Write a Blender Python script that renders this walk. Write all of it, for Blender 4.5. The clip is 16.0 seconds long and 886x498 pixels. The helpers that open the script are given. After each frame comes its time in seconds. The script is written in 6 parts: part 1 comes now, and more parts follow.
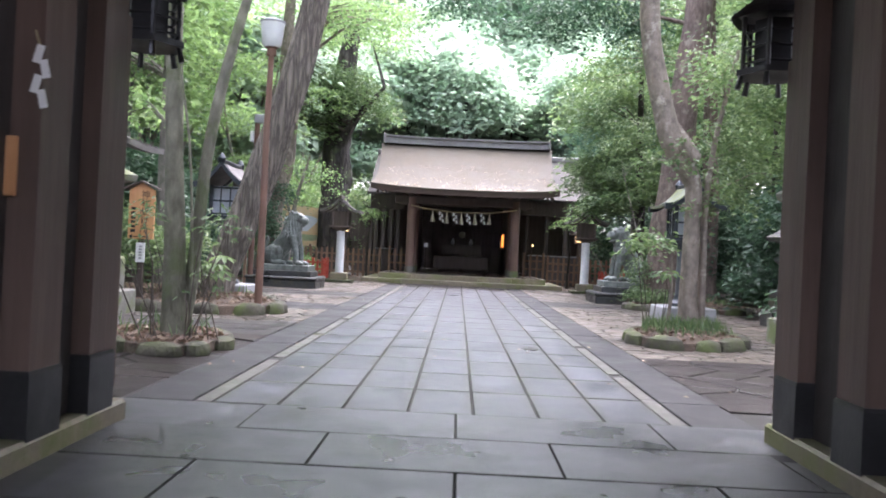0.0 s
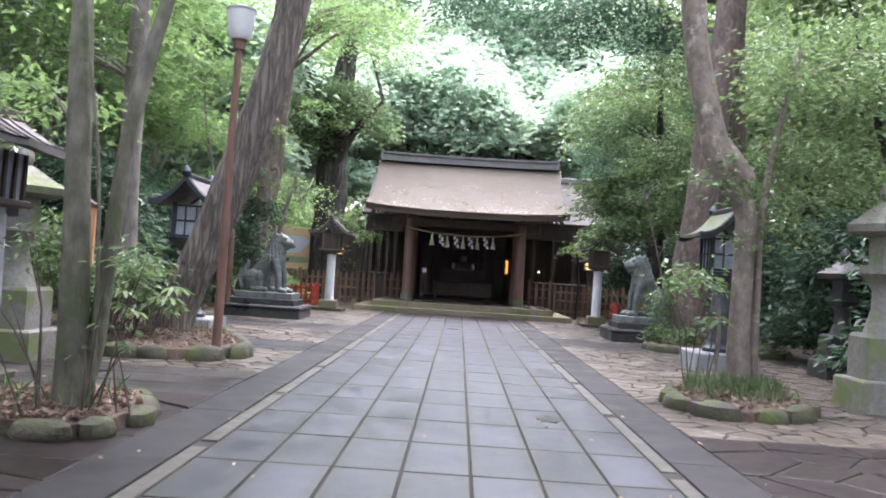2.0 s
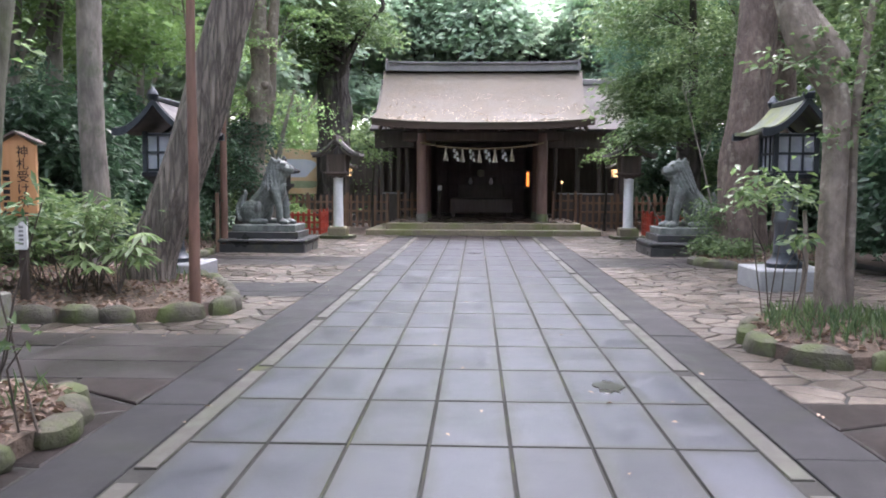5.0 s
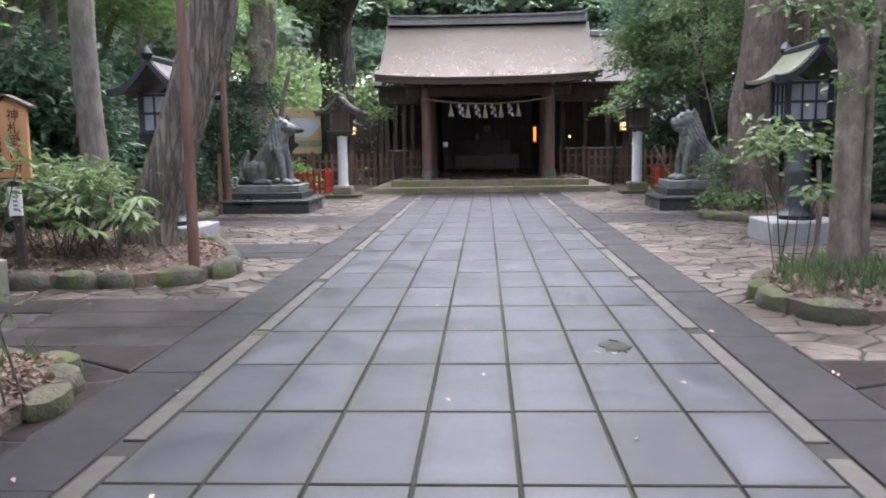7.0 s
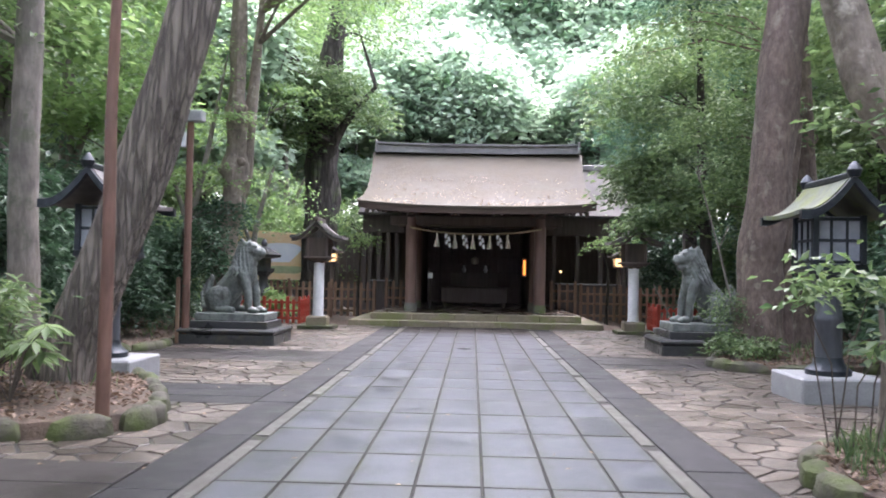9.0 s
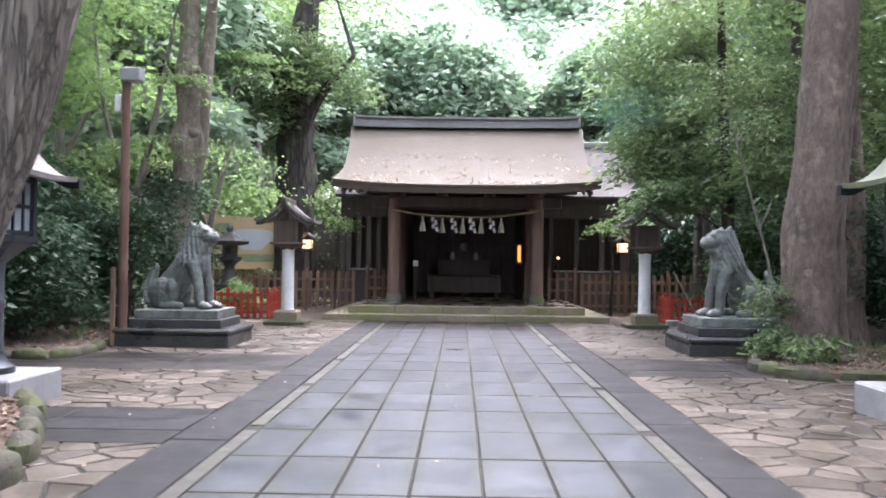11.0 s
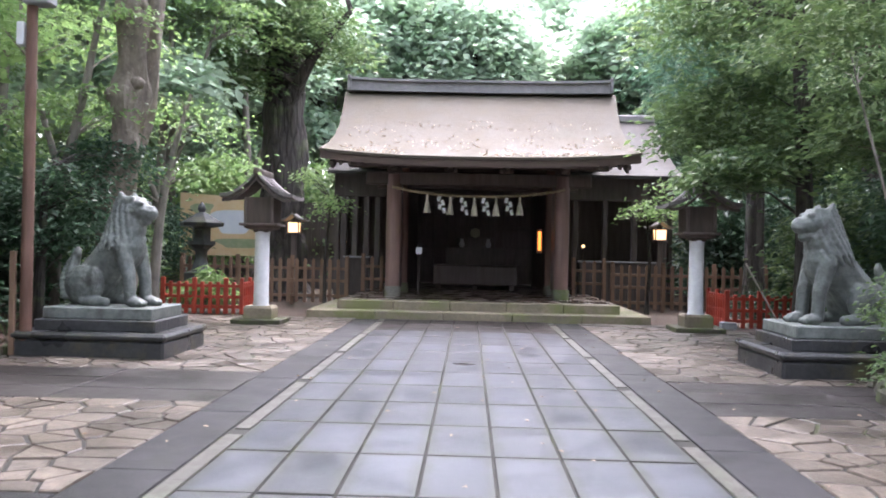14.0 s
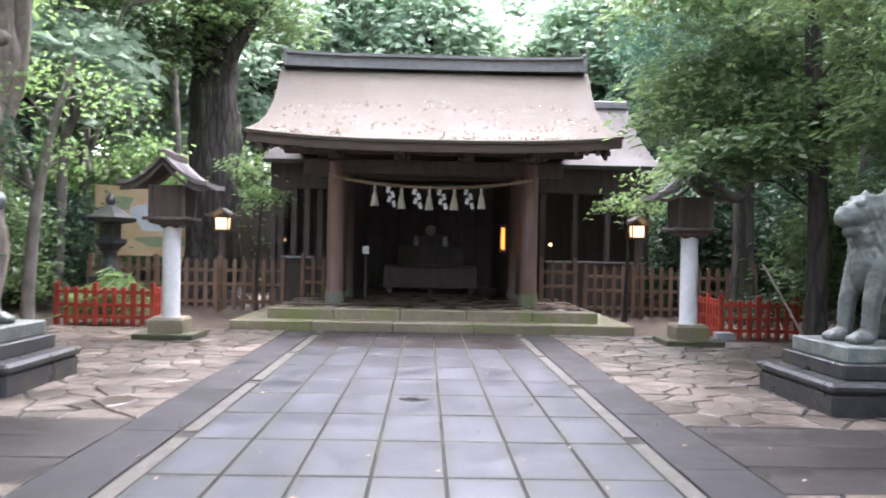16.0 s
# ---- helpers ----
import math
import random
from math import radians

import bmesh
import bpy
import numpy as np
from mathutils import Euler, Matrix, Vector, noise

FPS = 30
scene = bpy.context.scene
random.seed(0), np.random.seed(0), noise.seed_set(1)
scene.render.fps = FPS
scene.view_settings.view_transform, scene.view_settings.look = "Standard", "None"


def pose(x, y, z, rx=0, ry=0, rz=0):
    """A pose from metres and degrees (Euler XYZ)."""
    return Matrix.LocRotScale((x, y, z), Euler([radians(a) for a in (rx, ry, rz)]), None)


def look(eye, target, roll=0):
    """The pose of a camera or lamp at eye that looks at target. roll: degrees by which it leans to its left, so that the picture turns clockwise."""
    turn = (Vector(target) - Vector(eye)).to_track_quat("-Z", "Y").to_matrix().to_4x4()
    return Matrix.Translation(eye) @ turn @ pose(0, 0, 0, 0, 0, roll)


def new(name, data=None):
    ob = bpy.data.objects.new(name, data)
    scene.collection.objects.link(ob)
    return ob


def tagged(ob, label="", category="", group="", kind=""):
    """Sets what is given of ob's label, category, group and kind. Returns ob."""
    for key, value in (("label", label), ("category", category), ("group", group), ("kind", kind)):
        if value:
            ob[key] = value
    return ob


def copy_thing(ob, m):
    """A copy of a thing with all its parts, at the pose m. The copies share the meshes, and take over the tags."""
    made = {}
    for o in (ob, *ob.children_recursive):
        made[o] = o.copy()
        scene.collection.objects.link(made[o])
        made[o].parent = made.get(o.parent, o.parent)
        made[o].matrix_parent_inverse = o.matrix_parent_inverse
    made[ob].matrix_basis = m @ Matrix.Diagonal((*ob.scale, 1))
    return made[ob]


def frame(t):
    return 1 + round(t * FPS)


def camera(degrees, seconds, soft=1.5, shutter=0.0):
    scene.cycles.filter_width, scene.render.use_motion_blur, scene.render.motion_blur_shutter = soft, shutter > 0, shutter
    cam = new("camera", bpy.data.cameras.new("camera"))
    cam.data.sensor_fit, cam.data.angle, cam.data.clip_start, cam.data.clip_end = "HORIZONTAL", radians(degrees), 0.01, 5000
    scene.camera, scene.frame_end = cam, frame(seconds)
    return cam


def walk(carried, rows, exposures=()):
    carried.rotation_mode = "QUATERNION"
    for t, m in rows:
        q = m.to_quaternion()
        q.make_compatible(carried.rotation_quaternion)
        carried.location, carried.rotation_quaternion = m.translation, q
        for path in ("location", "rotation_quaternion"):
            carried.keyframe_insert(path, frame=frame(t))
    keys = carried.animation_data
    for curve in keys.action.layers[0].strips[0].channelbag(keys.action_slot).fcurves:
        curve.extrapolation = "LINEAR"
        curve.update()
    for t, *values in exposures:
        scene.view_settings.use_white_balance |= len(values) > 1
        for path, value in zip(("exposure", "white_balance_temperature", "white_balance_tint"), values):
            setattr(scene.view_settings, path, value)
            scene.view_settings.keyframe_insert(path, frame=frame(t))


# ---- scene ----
cam = camera(56.4, 16.0, soft=1.8, shutter=0.5)
PATH = [
    (0, (0.066, -0.272, 1.093), (0.029, 1.728, 1.102), 2.8),
    (0.5, (0.125, 0.316, 1.199), (0.084, 2.316, 1.208), 1.1),
    (1, (0.091, 0.917, 1.277), (0.102, 2.917, 1.278), 1.5),
    (1.5, (0.119, 1.327, 1.282), (0.05, 3.326, 1.258), 2.1),
    (2, (0.067, 1.878, 1.291), (0.024, 3.877, 1.349), 3.7),
    (2.5, (0.11, 2.166, 1.361), (0.01, 4.162, 1.29), 1.0),
    (3, (0.088, 2.604, 1.451), (-0.016, 4.598, 1.344), 0.4),
    (3.2, (0.106, 2.707, 1.449), (0.011, 4.702, 1.352), 0.8),
    (5.5, (0.014, 3.928, 1.418), (-0.063, 5.92, 1.251), 0.1),
    (6, (0.032, 3.973, 1.421), (-0.049, 5.961, 1.22), -0.2),
    (6.5, (0.027, 3.949, 1.396), (-0.047, 5.926, 1.108), -0.6),
    (7, (0.086, 3.961, 1.411), (-0.016, 5.942, 1.156), -0.9),
    (7.5, (0.067, 4.043, 1.412), (-0.057, 6.033, 1.26), 0.1),
    (8, (0.066, 4.361, 1.42), (0.026, 6.359, 1.494), 2.8),
    (8.5, (0.05, 4.888, 1.41), (-0.024, 6.885, 1.481), 2.9),
    (9, (0.135, 5.529, 1.399), (0.062, 7.526, 1.46), 1.1),
    (11.5, (0.057, 8.526, 1.393), (0.017, 10.526, 1.4), 0.7),
    (12, (0.121, 9.038, 1.41), (0.047, 11.036, 1.371), 0.9),
    (12.5, (0.144, 9.501, 1.387), (0.132, 11.5, 1.351), 1.0),
    (13, (0.141, 10.019, 1.368), (0.052, 12.017, 1.381), 1.9),
    (13.5, (0.047, 10.608, 1.344), (0.002, 12.607, 1.332), 1.5),
    (14, (0.038, 11.221, 1.354), (-0.026, 13.22, 1.359), 1.2),
    (14.5, (0.065, 11.837, 1.336), (0.045, 13.837, 1.321), 1.3),
    (15, (0.038, 12.44, 1.311), (-0.014, 14.439, 1.302), 1.8),
    (15.5, (0.079, 13.03, 1.331), (0.052, 15.03, 1.315), 2.0),
    (16, (0.077, 13.632, 1.358), (0.119, 15.631, 1.363), 1.1),
]
EXPOSURES = [(0.0, 2.2), (1.5, 2.06), (3.0, 2.02), (5.5, 1.95), (7.5, 1.88), (9.0, 2.04), (12.0, 2.24), (14.0, 2.27), (16.0, 2.42)]
KELVIN, TINT = 6050, 24
walk(cam, [(t, look(eye, target, roll)) for t, eye, target, roll in PATH], exposures=[(t, s, KELVIN, TINT) for t, s in EXPOSURES])

# ---- world and light ----
SUN_EL, SUN_AZ = 68.0, 12.0
world = bpy.data.worlds.new("overcast_sky")
scene.world = world
world.use_nodes = True
wn = world.node_tree.nodes
sky = wn.new("ShaderNodeTexSky")
sky.sky_type = "NISHITA"
sky.sun_disc = False
sky.sun_elevation, sky.sun_rotation = radians(SUN_EL), radians(SUN_AZ)
sky.dust_density, sky.air_density, sky.ozone_density = 4.0, 1.2, 1.0
cloud = wn.new("ShaderNodeHueSaturation")
cloud.inputs["Saturation"].default_value, cloud.inputs["Value"].default_value = 0.36, 2.1
world.node_tree.links.new(sky.outputs[0], cloud.inputs["Color"])
world.node_tree.links.new(cloud.outputs[0], wn["Background"].inputs[0])
wn["Background"].inputs[1].default_value = 0.15
sun = new("sun", bpy.data.lights.new("sun", "SUN"))
sun.data.energy, sun.data.angle, sun.data.color = 1.0, radians(55), (1.0, 0.98, 0.96)
az, el = radians(SUN_AZ), radians(SUN_EL)
sun.matrix_world = look((0, 0, 60), Vector((0, 0, 60)) - Vector((math.sin(az) * math.cos(el), math.cos(az) * math.cos(el), math.sin(el))))

rng = np.random.default_rng(7)


# ---- materials ----
def surface(name, c1, c2, scale=8.0, rough=(0.6, 0.85), bump=0.3, bscale=40.0, stretch=(1, 1, 1), metal=0.0, spread=0.12,
            stain=None, stain_scale=1.2, stain_at=0.55, stain_soft=0.12, grime=0.35, island=False, coat=0.0, depth=0.01, mottle=0.0, shine=0.5, furrow=0.0, fdepth=0.04, fdark=0.55, border=None):
    """Two-tone noise surface in world metres: grain, a coarse mottling, an optional stain or moss and a fine relief."""
    m = bpy.data.materials.new(name)
    m.use_nodes = True
    n, link = m.node_tree.nodes, m.node_tree.links.new
    bsdf = n["Principled BSDF"]
    geo = n.new("ShaderNodeNewGeometry")
    mp = n.new("ShaderNodeMapping")
    mp.inputs["Scale"].default_value = stretch
    link(geo.outputs["Position"], mp.inputs["Vector"])

    def noise_tex(s, detail, vec=mp.outputs[0], rough_=0.6):
        t = n.new("ShaderNodeTexNoise")
        t.inputs["Scale"].default_value, t.inputs["Detail"].default_value, t.inputs["Roughness"].default_value = s, detail, rough_
        link(vec, t.inputs["Vector"])
        return t

    def ramp(src, a, b):
        r = n.new("ShaderNodeMapRange")
        r.inputs["From Min"].default_value, r.inputs["From Max"].default_value = a, b
        link(src, r.inputs["Value"])
        return r

    def mix(fac, a, b, kind="MIX"):
        x = n.new("ShaderNodeMix")
        x.data_type, x.blend_type = "RGBA", kind
        for sock, v in ((x.inputs[0], fac), (x.inputs[6], a), (x.inputs[7], b)):
            if isinstance(v, (int, float)):
                sock.default_value = v
            elif isinstance(v, tuple):
                sock.default_value = (*v, 1)
            else:
                link(v, sock)
        return x.outputs[2]

    grain = noise_tex(scale, 6)
    coarse = noise_tex(mottle or scale * 0.12, 3, geo.outputs["Position"])
    col = mix(ramp(grain.outputs[0], 0.3, 0.7).outputs[0], c1, c2)
    dark = n.new("ShaderNodeMapRange")
    dark.inputs["From Min"].default_value, dark.inputs["From Max"].default_value = 0.3, 0.7
    dark.inputs["To Min"].default_value, dark.inputs["To Max"].default_value = 1 - grime, 1.0
    link(coarse.outputs[0], dark.inputs["Value"])
    grey = n.new("ShaderNodeCombineColor")
    for k in range(3):
        link(dark.outputs[0], grey.inputs[k])
    col = mix(1.0, col, grey.outputs[0], "MULTIPLY")
    if spread:
        rnd = geo.outputs["Random Per Island"] if island else n.new("ShaderNodeObjectInfo").outputs["Random"]
        var = n.new("ShaderNodeMapRange")
        var.inputs["To Min"].default_value, var.inputs["To Max"].default_value = 1 - spread, 1 + spread
        link(rnd, var.inputs["Value"])
        hsv = n.new("ShaderNodeHueSaturation")
        link(var.outputs[0], hsv.inputs["Value"])
        link(col, hsv.inputs["Color"])
        col = hsv.outputs[0]
    if furrow:
        cells = n.new("ShaderNodeTexVoronoi")
        cells.feature = "DISTANCE_TO_EDGE"
        cells.inputs["Scale"].default_value = furrow
        bent = n.new("ShaderNodeMix")
        bent.data_type = "VECTOR"
        bent.inputs[0].default_value = 0.12
        link(mp.outputs[0], bent.inputs[4])
        link(noise_tex(furrow * 0.7, 3).outputs[1], bent.inputs[5])
        link(bent.outputs[1], cells.inputs["Vector"])
        crack = ramp(cells.outputs["Distance"], 0.0, 0.22)
        col = mix(crack.outputs[0], mix(fdark, col, (0.012, 0.010, 0.008)), col)
    if stain:
        patch = noise_tex(stain_scale, 5, geo.outputs["Position"], 0.65)
        col = mix(ramp(patch.outputs[0], stain_at, stain_at + stain_soft).outputs[0], col, stain)
    rr = n.new("ShaderNodeMapRange")
    rr.inputs["From Min"].default_value, rr.inputs["From Max"].default_value = 0.35, 0.65
    rr.inputs["To Min"].default_value, rr.inputs["To Max"].default_value = rough
    link(coarse.outputs[0], rr.inputs["Value"])
    sheen = rr.outputs[0]
    if border:
        # silt and moss gathered along the rim of a laid piece: (width, depth, colour, roughness)
        place = n.new("ShaderNodeSeparateXYZ")
        link(n.new("ShaderNodeTexCoord").outputs["Object"], place.inputs[0])
        gaps = []
        for axis, span in ((0, border[0]), (1, border[1])):
            off = n.new("ShaderNodeMath")
            off.operation = "SUBTRACT"
            link(place.outputs[axis], off.inputs[0])
            off.inputs[1].default_value = span / 2
            size = n.new("ShaderNodeMath")
            size.operation = "ABSOLUTE"
            link(off.outputs[0], size.inputs[0])
            gap = n.new("ShaderNodeMath")
            gap.operation = "SUBTRACT"
            gap.inputs[0].default_value = span / 2
            link(size.outputs[0], gap.inputs[1])
            gaps.append(gap.outputs[0])
        rim_ = n.new("ShaderNodeMath")
        rim_.operation = "MINIMUM"
        link(gaps[0], rim_.inputs[0])
        link(gaps[1], rim_.inputs[1])
        ragged = n.new("ShaderNodeMath")
        ragged.operation = "MULTIPLY_ADD"
        ragged.inputs[1].default_value = -0.14
        link(noise_tex(4.5, 4, geo.outputs["Position"]).outputs[0], ragged.inputs[0])
        link(rim_.outputs[0], ragged.inputs[2])
        silt = ramp(ragged.outputs[0], 0.015, -0.085).outputs[0]
        col = mix(silt, col, border[2])
        sh = n.new("ShaderNodeMix")
        link(silt, sh.inputs[0])
        link(sheen, sh.inputs[2])
        sh.inputs[3].default_value = border[3]
        sheen = sh.outputs[0]
    link(col, bsdf.inputs["Base Color"])
    link(sheen, bsdf.inputs["Roughness"])
    bsdf.inputs["Metallic"].default_value, bsdf.inputs["Specular IOR Level"].default_value = metal, shine
    bsdf.inputs["Coat Weight"].default_value = coat
    bsdf.inputs["Coat Roughness"].default_value = 0.17
    if bump:
        fine = noise_tex(bscale, 4)
        bn = n.new("ShaderNodeBump")
        bn.inputs["Strength"].default_value, bn.inputs["Distance"].default_value = bump, depth
        link(fine.outputs[0], bn.inputs["Height"])
        if furrow:
            bf = n.new("ShaderNodeBump")
            bf.inputs["Strength"].default_value, bf.inputs["Distance"].default_value = 0.9, fdepth
            link(crack.outputs[0], bf.inputs["Height"])
            link(bf.outputs[0], bn.inputs["Normal"])
        link(bn.outputs[0], bsdf.inputs["Normal"])
    return m


def leafy(name, c1, c2, clear=0.45, rough=0.45):
    """Leaf: glossy face, light shining through, colour differing from leaf to leaf."""
    m = bpy.data.materials.new(name)
    m.use_nodes = True
    n, link = m.node_tree.nodes, m.node_tree.links.new
    bsdf, out = n["Principled BSDF"], n["Material Output"]
    geo = n.new("ShaderNodeNewGeometry")
    big = n.new("ShaderNodeTexNoise")
    big.inputs["Scale"].default_value = 0.55
    link(geo.outputs["Position"], big.inputs["Vector"])
    add = n.new("ShaderNodeMath")
    add.operation = "MULTIPLY_ADD"
    add.inputs[1].default_value = 0.6
    link(geo.outputs["Random Per Island"], add.inputs[0])
    sub = n.new("ShaderNodeMath")
    sub.operation = "SUBTRACT"
    sub.inputs[1].default_value = 0.3
    link(big.outputs[0], sub.inputs[0])
    link(sub.outputs[0], add.inputs[2])
    x = n.new("ShaderNodeMix")
    x.data_type = "RGBA"
    x.inputs[6].default_value, x.inputs[7].default_value = (*c1, 1), (*c2, 1)
    link(add.outputs[0], x.inputs[0])
    link(x.outputs[2], bsdf.inputs["Base Color"])
    bsdf.inputs["Roughness"].default_value = rough
    tr = n.new("ShaderNodeBsdfTranslucent")
    bright = n.new("ShaderNodeHueSaturation")
    bright.inputs["Value"].default_value, bright.inputs["Saturation"].default_value = 1.5, 1.1
    link(x.outputs[2], bright.inputs["Color"])
    link(bright.outputs[0], tr.inputs["Color"])
    ms = n.new("ShaderNodeMixShader")
    ms.inputs[0].default_value = clear
    link(bsdf.outputs[0], ms.inputs[1])
    link(tr.outputs[0], ms.inputs[2])
    link(ms.outputs[0], out.inputs["Surface"])
    return m


def lit(name, color, strength):
    m = bpy.data.materials.new(name)
    m.use_nodes = True
    b = m.node_tree.nodes["Principled BSDF"]
    b.inputs["Base Color"].default_value = (*color, 1)
    b.inputs["Emission Color"].default_value = (*color, 1)
    b.inputs["Emission Strength"].default_value = strength
    return m


MOSS = (0.055, 0.075, 0.025)
SLAB = surface("wet_granite", (0.024, 0.026, 0.034), (0.062, 0.067, 0.085), 110, (0.30, 0.41), 0.26, 190, spread=0.28, grime=0.34, mottle=1.9, shine=0.64,
               stain=(0.042, 0.044, 0.042), stain_scale=2.4, stain_at=0.55, stain_soft=0.3, depth=0.005, border=(0.434, 0.927, (0.017, 0.018, 0.010), 0.40))
SLAB_EDGE = surface("damp_slab_rim", (0.012, 0.012, 0.010), (0.024, 0.024, 0.018), 60, (0.7, 0.9), 0.15, 160, spread=0.10, grime=0.3, mottle=1.5,
                    stain=(0.036, 0.046, 0.014), stain_scale=0.9, stain_at=0.58)
SLAB_CROSS = surface("worn_wet_granite", (0.030, 0.032, 0.038), (0.064, 0.067, 0.078), 90, (0.24, 0.46), 0.3, 160, spread=0.14, grime=0.4, mottle=1.3, shine=0.6,
                     stain=(0.030, 0.031, 0.026), stain_scale=1.6, stain_at=0.52, stain_soft=0.2, depth=0.006)
SLAB_DARK = surface("dark_granite", (0.012, 0.012, 0.013), (0.025, 0.024, 0.026), 80, (0.44, 0.66), 0.3, 120, spread=0.15, grime=0.45, mottle=1.2, shine=0.24,
                    stain=(0.022, 0.023, 0.016), stain_scale=1.4, stain_at=0.54, stain_soft=0.25)
SLAB_BROWN = surface("brown_flag", (0.018, 0.015, 0.014), (0.031, 0.026, 0.023), 40, (0.34, 0.58), 0.3, 90, spread=0.14, grime=0.45, mottle=1.2, shine=0.3)
STRIP = surface("tan_kerb_stone", (0.036, 0.033, 0.026), (0.060, 0.055, 0.043), 40, (0.42, 0.6), 0.3, 90, spread=0.08,
                stain=(0.047, 0.052, 0.032), stain_scale=2.2, stain_at=0.48, stain_soft=0.25)
CRAZY = surface("crazy_paving_stone", (0.060, 0.049, 0.040), (0.160, 0.132, 0.103), 14, (0.28, 0.55), 0.5, 50, spread=0.34, grime=0.5, shine=0.36, mottle=1.4,
                stain=(0.034, 0.027, 0.021), stain_scale=0.8, stain_at=0.56)
CRAZY_ISLAND = surface("crazy_paving_far", (0.060, 0.049, 0.040), (0.160, 0.132, 0.103), 14, (0.28, 0.55), 0.5, 50, spread=0.34, grime=0.5, shine=0.36, mottle=1.4,
                stain=(0.034, 0.027, 0.021), stain_scale=0.8, stain_at=0.56, island=True)
# much darker tone than the crazy paving, for the court near the entrance
NEARFLAG = surface("dark_brown_court_stone", (0.012, 0.009, 0.009), (0.031, 0.024, 0.020), 16, (0.4, 0.62), 0.5, 50, spread=0.25, grime=0.5, shine=0.14, mottle=1.2,
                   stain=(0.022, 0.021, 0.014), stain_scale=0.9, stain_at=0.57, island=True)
JOINT = surface("mossy_joint", (0.010, 0.010, 0.008), (0.024, 0.023, 0.016), 20, (0.8, 0.95), 0.6, 60, spread=0, stain=(0.042, 0.050, 0.014),
                stain_scale=0.8, stain_at=0.56, stain_soft=0.06)
SOIL = surface("forest_soil", (0.06, 0.042, 0.03), (0.14, 0.10, 0.07), 6, (0.85, 0.98), 0.9, 25, spread=0, stain=(0.05, 0.06, 0.025),
               stain_scale=0.5, stain_at=0.58, depth=0.03)
MOSSROCK = surface("mossy_rock", (0.042, 0.038, 0.028), (0.092, 0.083, 0.060), 9, (0.75, 0.95), 0.8, 30, spread=0.2, stain=(0.060, 0.078, 0.020),
                   stain_scale=2.2, stain_at=0.42, stain_soft=0.2, depth=0.02)
STEP = surface("mossy_step_stone", (0.200, 0.168, 0.112), (0.280, 0.240, 0.164), 18, (0.5, 0.8), 0.4, 60, spread=0.12, stain=(0.155, 0.16, 0.065),
               stain_scale=1.1, stain_at=0.47)
FLOORSTONE = surface("wet_platform_stone", (0.14, 0.105, 0.078), (0.20, 0.155, 0.115), 20, (0.18, 0.35), 0.2, 60, spread=0)
GREYSTONE = surface("grey_cut_stone", (0.26, 0.27, 0.28), (0.36, 0.365, 0.37), 50, (0.55, 0.8), 0.3, 120, spread=0.08, grime=0.3)
WHITEPOST = surface("white_stone_post", (0.66, 0.66, 0.67), (0.78, 0.78, 0.78), 12, (0.45, 0.65), 0.2, 60, spread=0.04, grime=0.22,
                    stain=(0.36, 0.38, 0.30), stain_scale=1.6, stain_at=0.62)
LANTSTONE = surface("mossy_lantern_stone", (0.17, 0.165, 0.14), (0.28, 0.27, 0.23), 20, (0.7, 0.92), 0.6, 60, spread=0.05,
                    stain=(0.13, 0.16, 0.06), stain_scale=1.7, stain_at=0.47)
BLACKSTONE = surface("black_wet_stone", (0.028, 0.03, 0.032), (0.06, 0.062, 0.062), 15, (0.25, 0.5), 0.6, 35, spread=0.1, stain=(0.085, 0.078, 0.042),
                     stain_scale=2.4, stain_at=0.52, stain_soft=0.2)
BRONZE = surface("weathered_bronze", (0.122, 0.144, 0.131), (0.269, 0.294, 0.269), 9, (0.45, 0.7), 0.7, 55, spread=0.03, metal=0.25, grime=0.45,
                 stain=(0.075, 0.08, 0.07), stain_scale=4.0, stain_at=0.5, stain_soft=0.2)
DARKMETAL = surface("dark_patinated_metal", (0.022, 0.028, 0.036), (0.05, 0.06, 0.07), 12, (0.3, 0.5), 0.3, 60, spread=0.1, metal=0.5)
POSTMETAL = surface("blue_grey_metal", (0.075, 0.085, 0.098), (0.13, 0.142, 0.16), 12, (0.4, 0.6), 0.3, 60, (1, 1, 0.3), spread=0.05, metal=0.2)
GREENROOF = surface("mossy_copper_roof", (0.07, 0.085, 0.06), (0.14, 0.16, 0.11), 6, (0.6, 0.85), 0.4, 40, spread=0, stain=(0.10, 0.12, 0.035),
                    stain_scale=1.8, stain_at=0.5)
OLDWOOD = surface("weathered_dark_wood", (0.05, 0.038, 0.03), (0.10, 0.075, 0.06), 10, (0.6, 0.8), 0.35, 50, (1, 1, 0.12), spread=0.12)
COLUMN = surface("red_brown_column", (0.18, 0.105, 0.085), (0.27, 0.17, 0.14), 9, (0.5, 0.72), 0.25, 45, (1, 1, 0.08), spread=0.06, grime=0.3)
BLACKWOOD = surface("sooty_dark_wood", (0.026, 0.021, 0.019), (0.05, 0.041, 0.036), 10, (0.55, 0.8), 0.3, 50, (1, 1, 0.12), spread=0.1)
INNERWOOD = surface("smoky_brown_wood", (0.10, 0.076, 0.066), (0.165, 0.128, 0.110), 10, (0.55, 0.8), 0.3, 50, (1, 1, 0.12), spread=0.12)
HALLWOOD = surface("dark_hall_wood", (0.075, 0.063, 0.058), (0.135, 0.115, 0.104), 10, (0.55, 0.8), 0.3, 50, (1, 1, 0.12), spread=0.12)
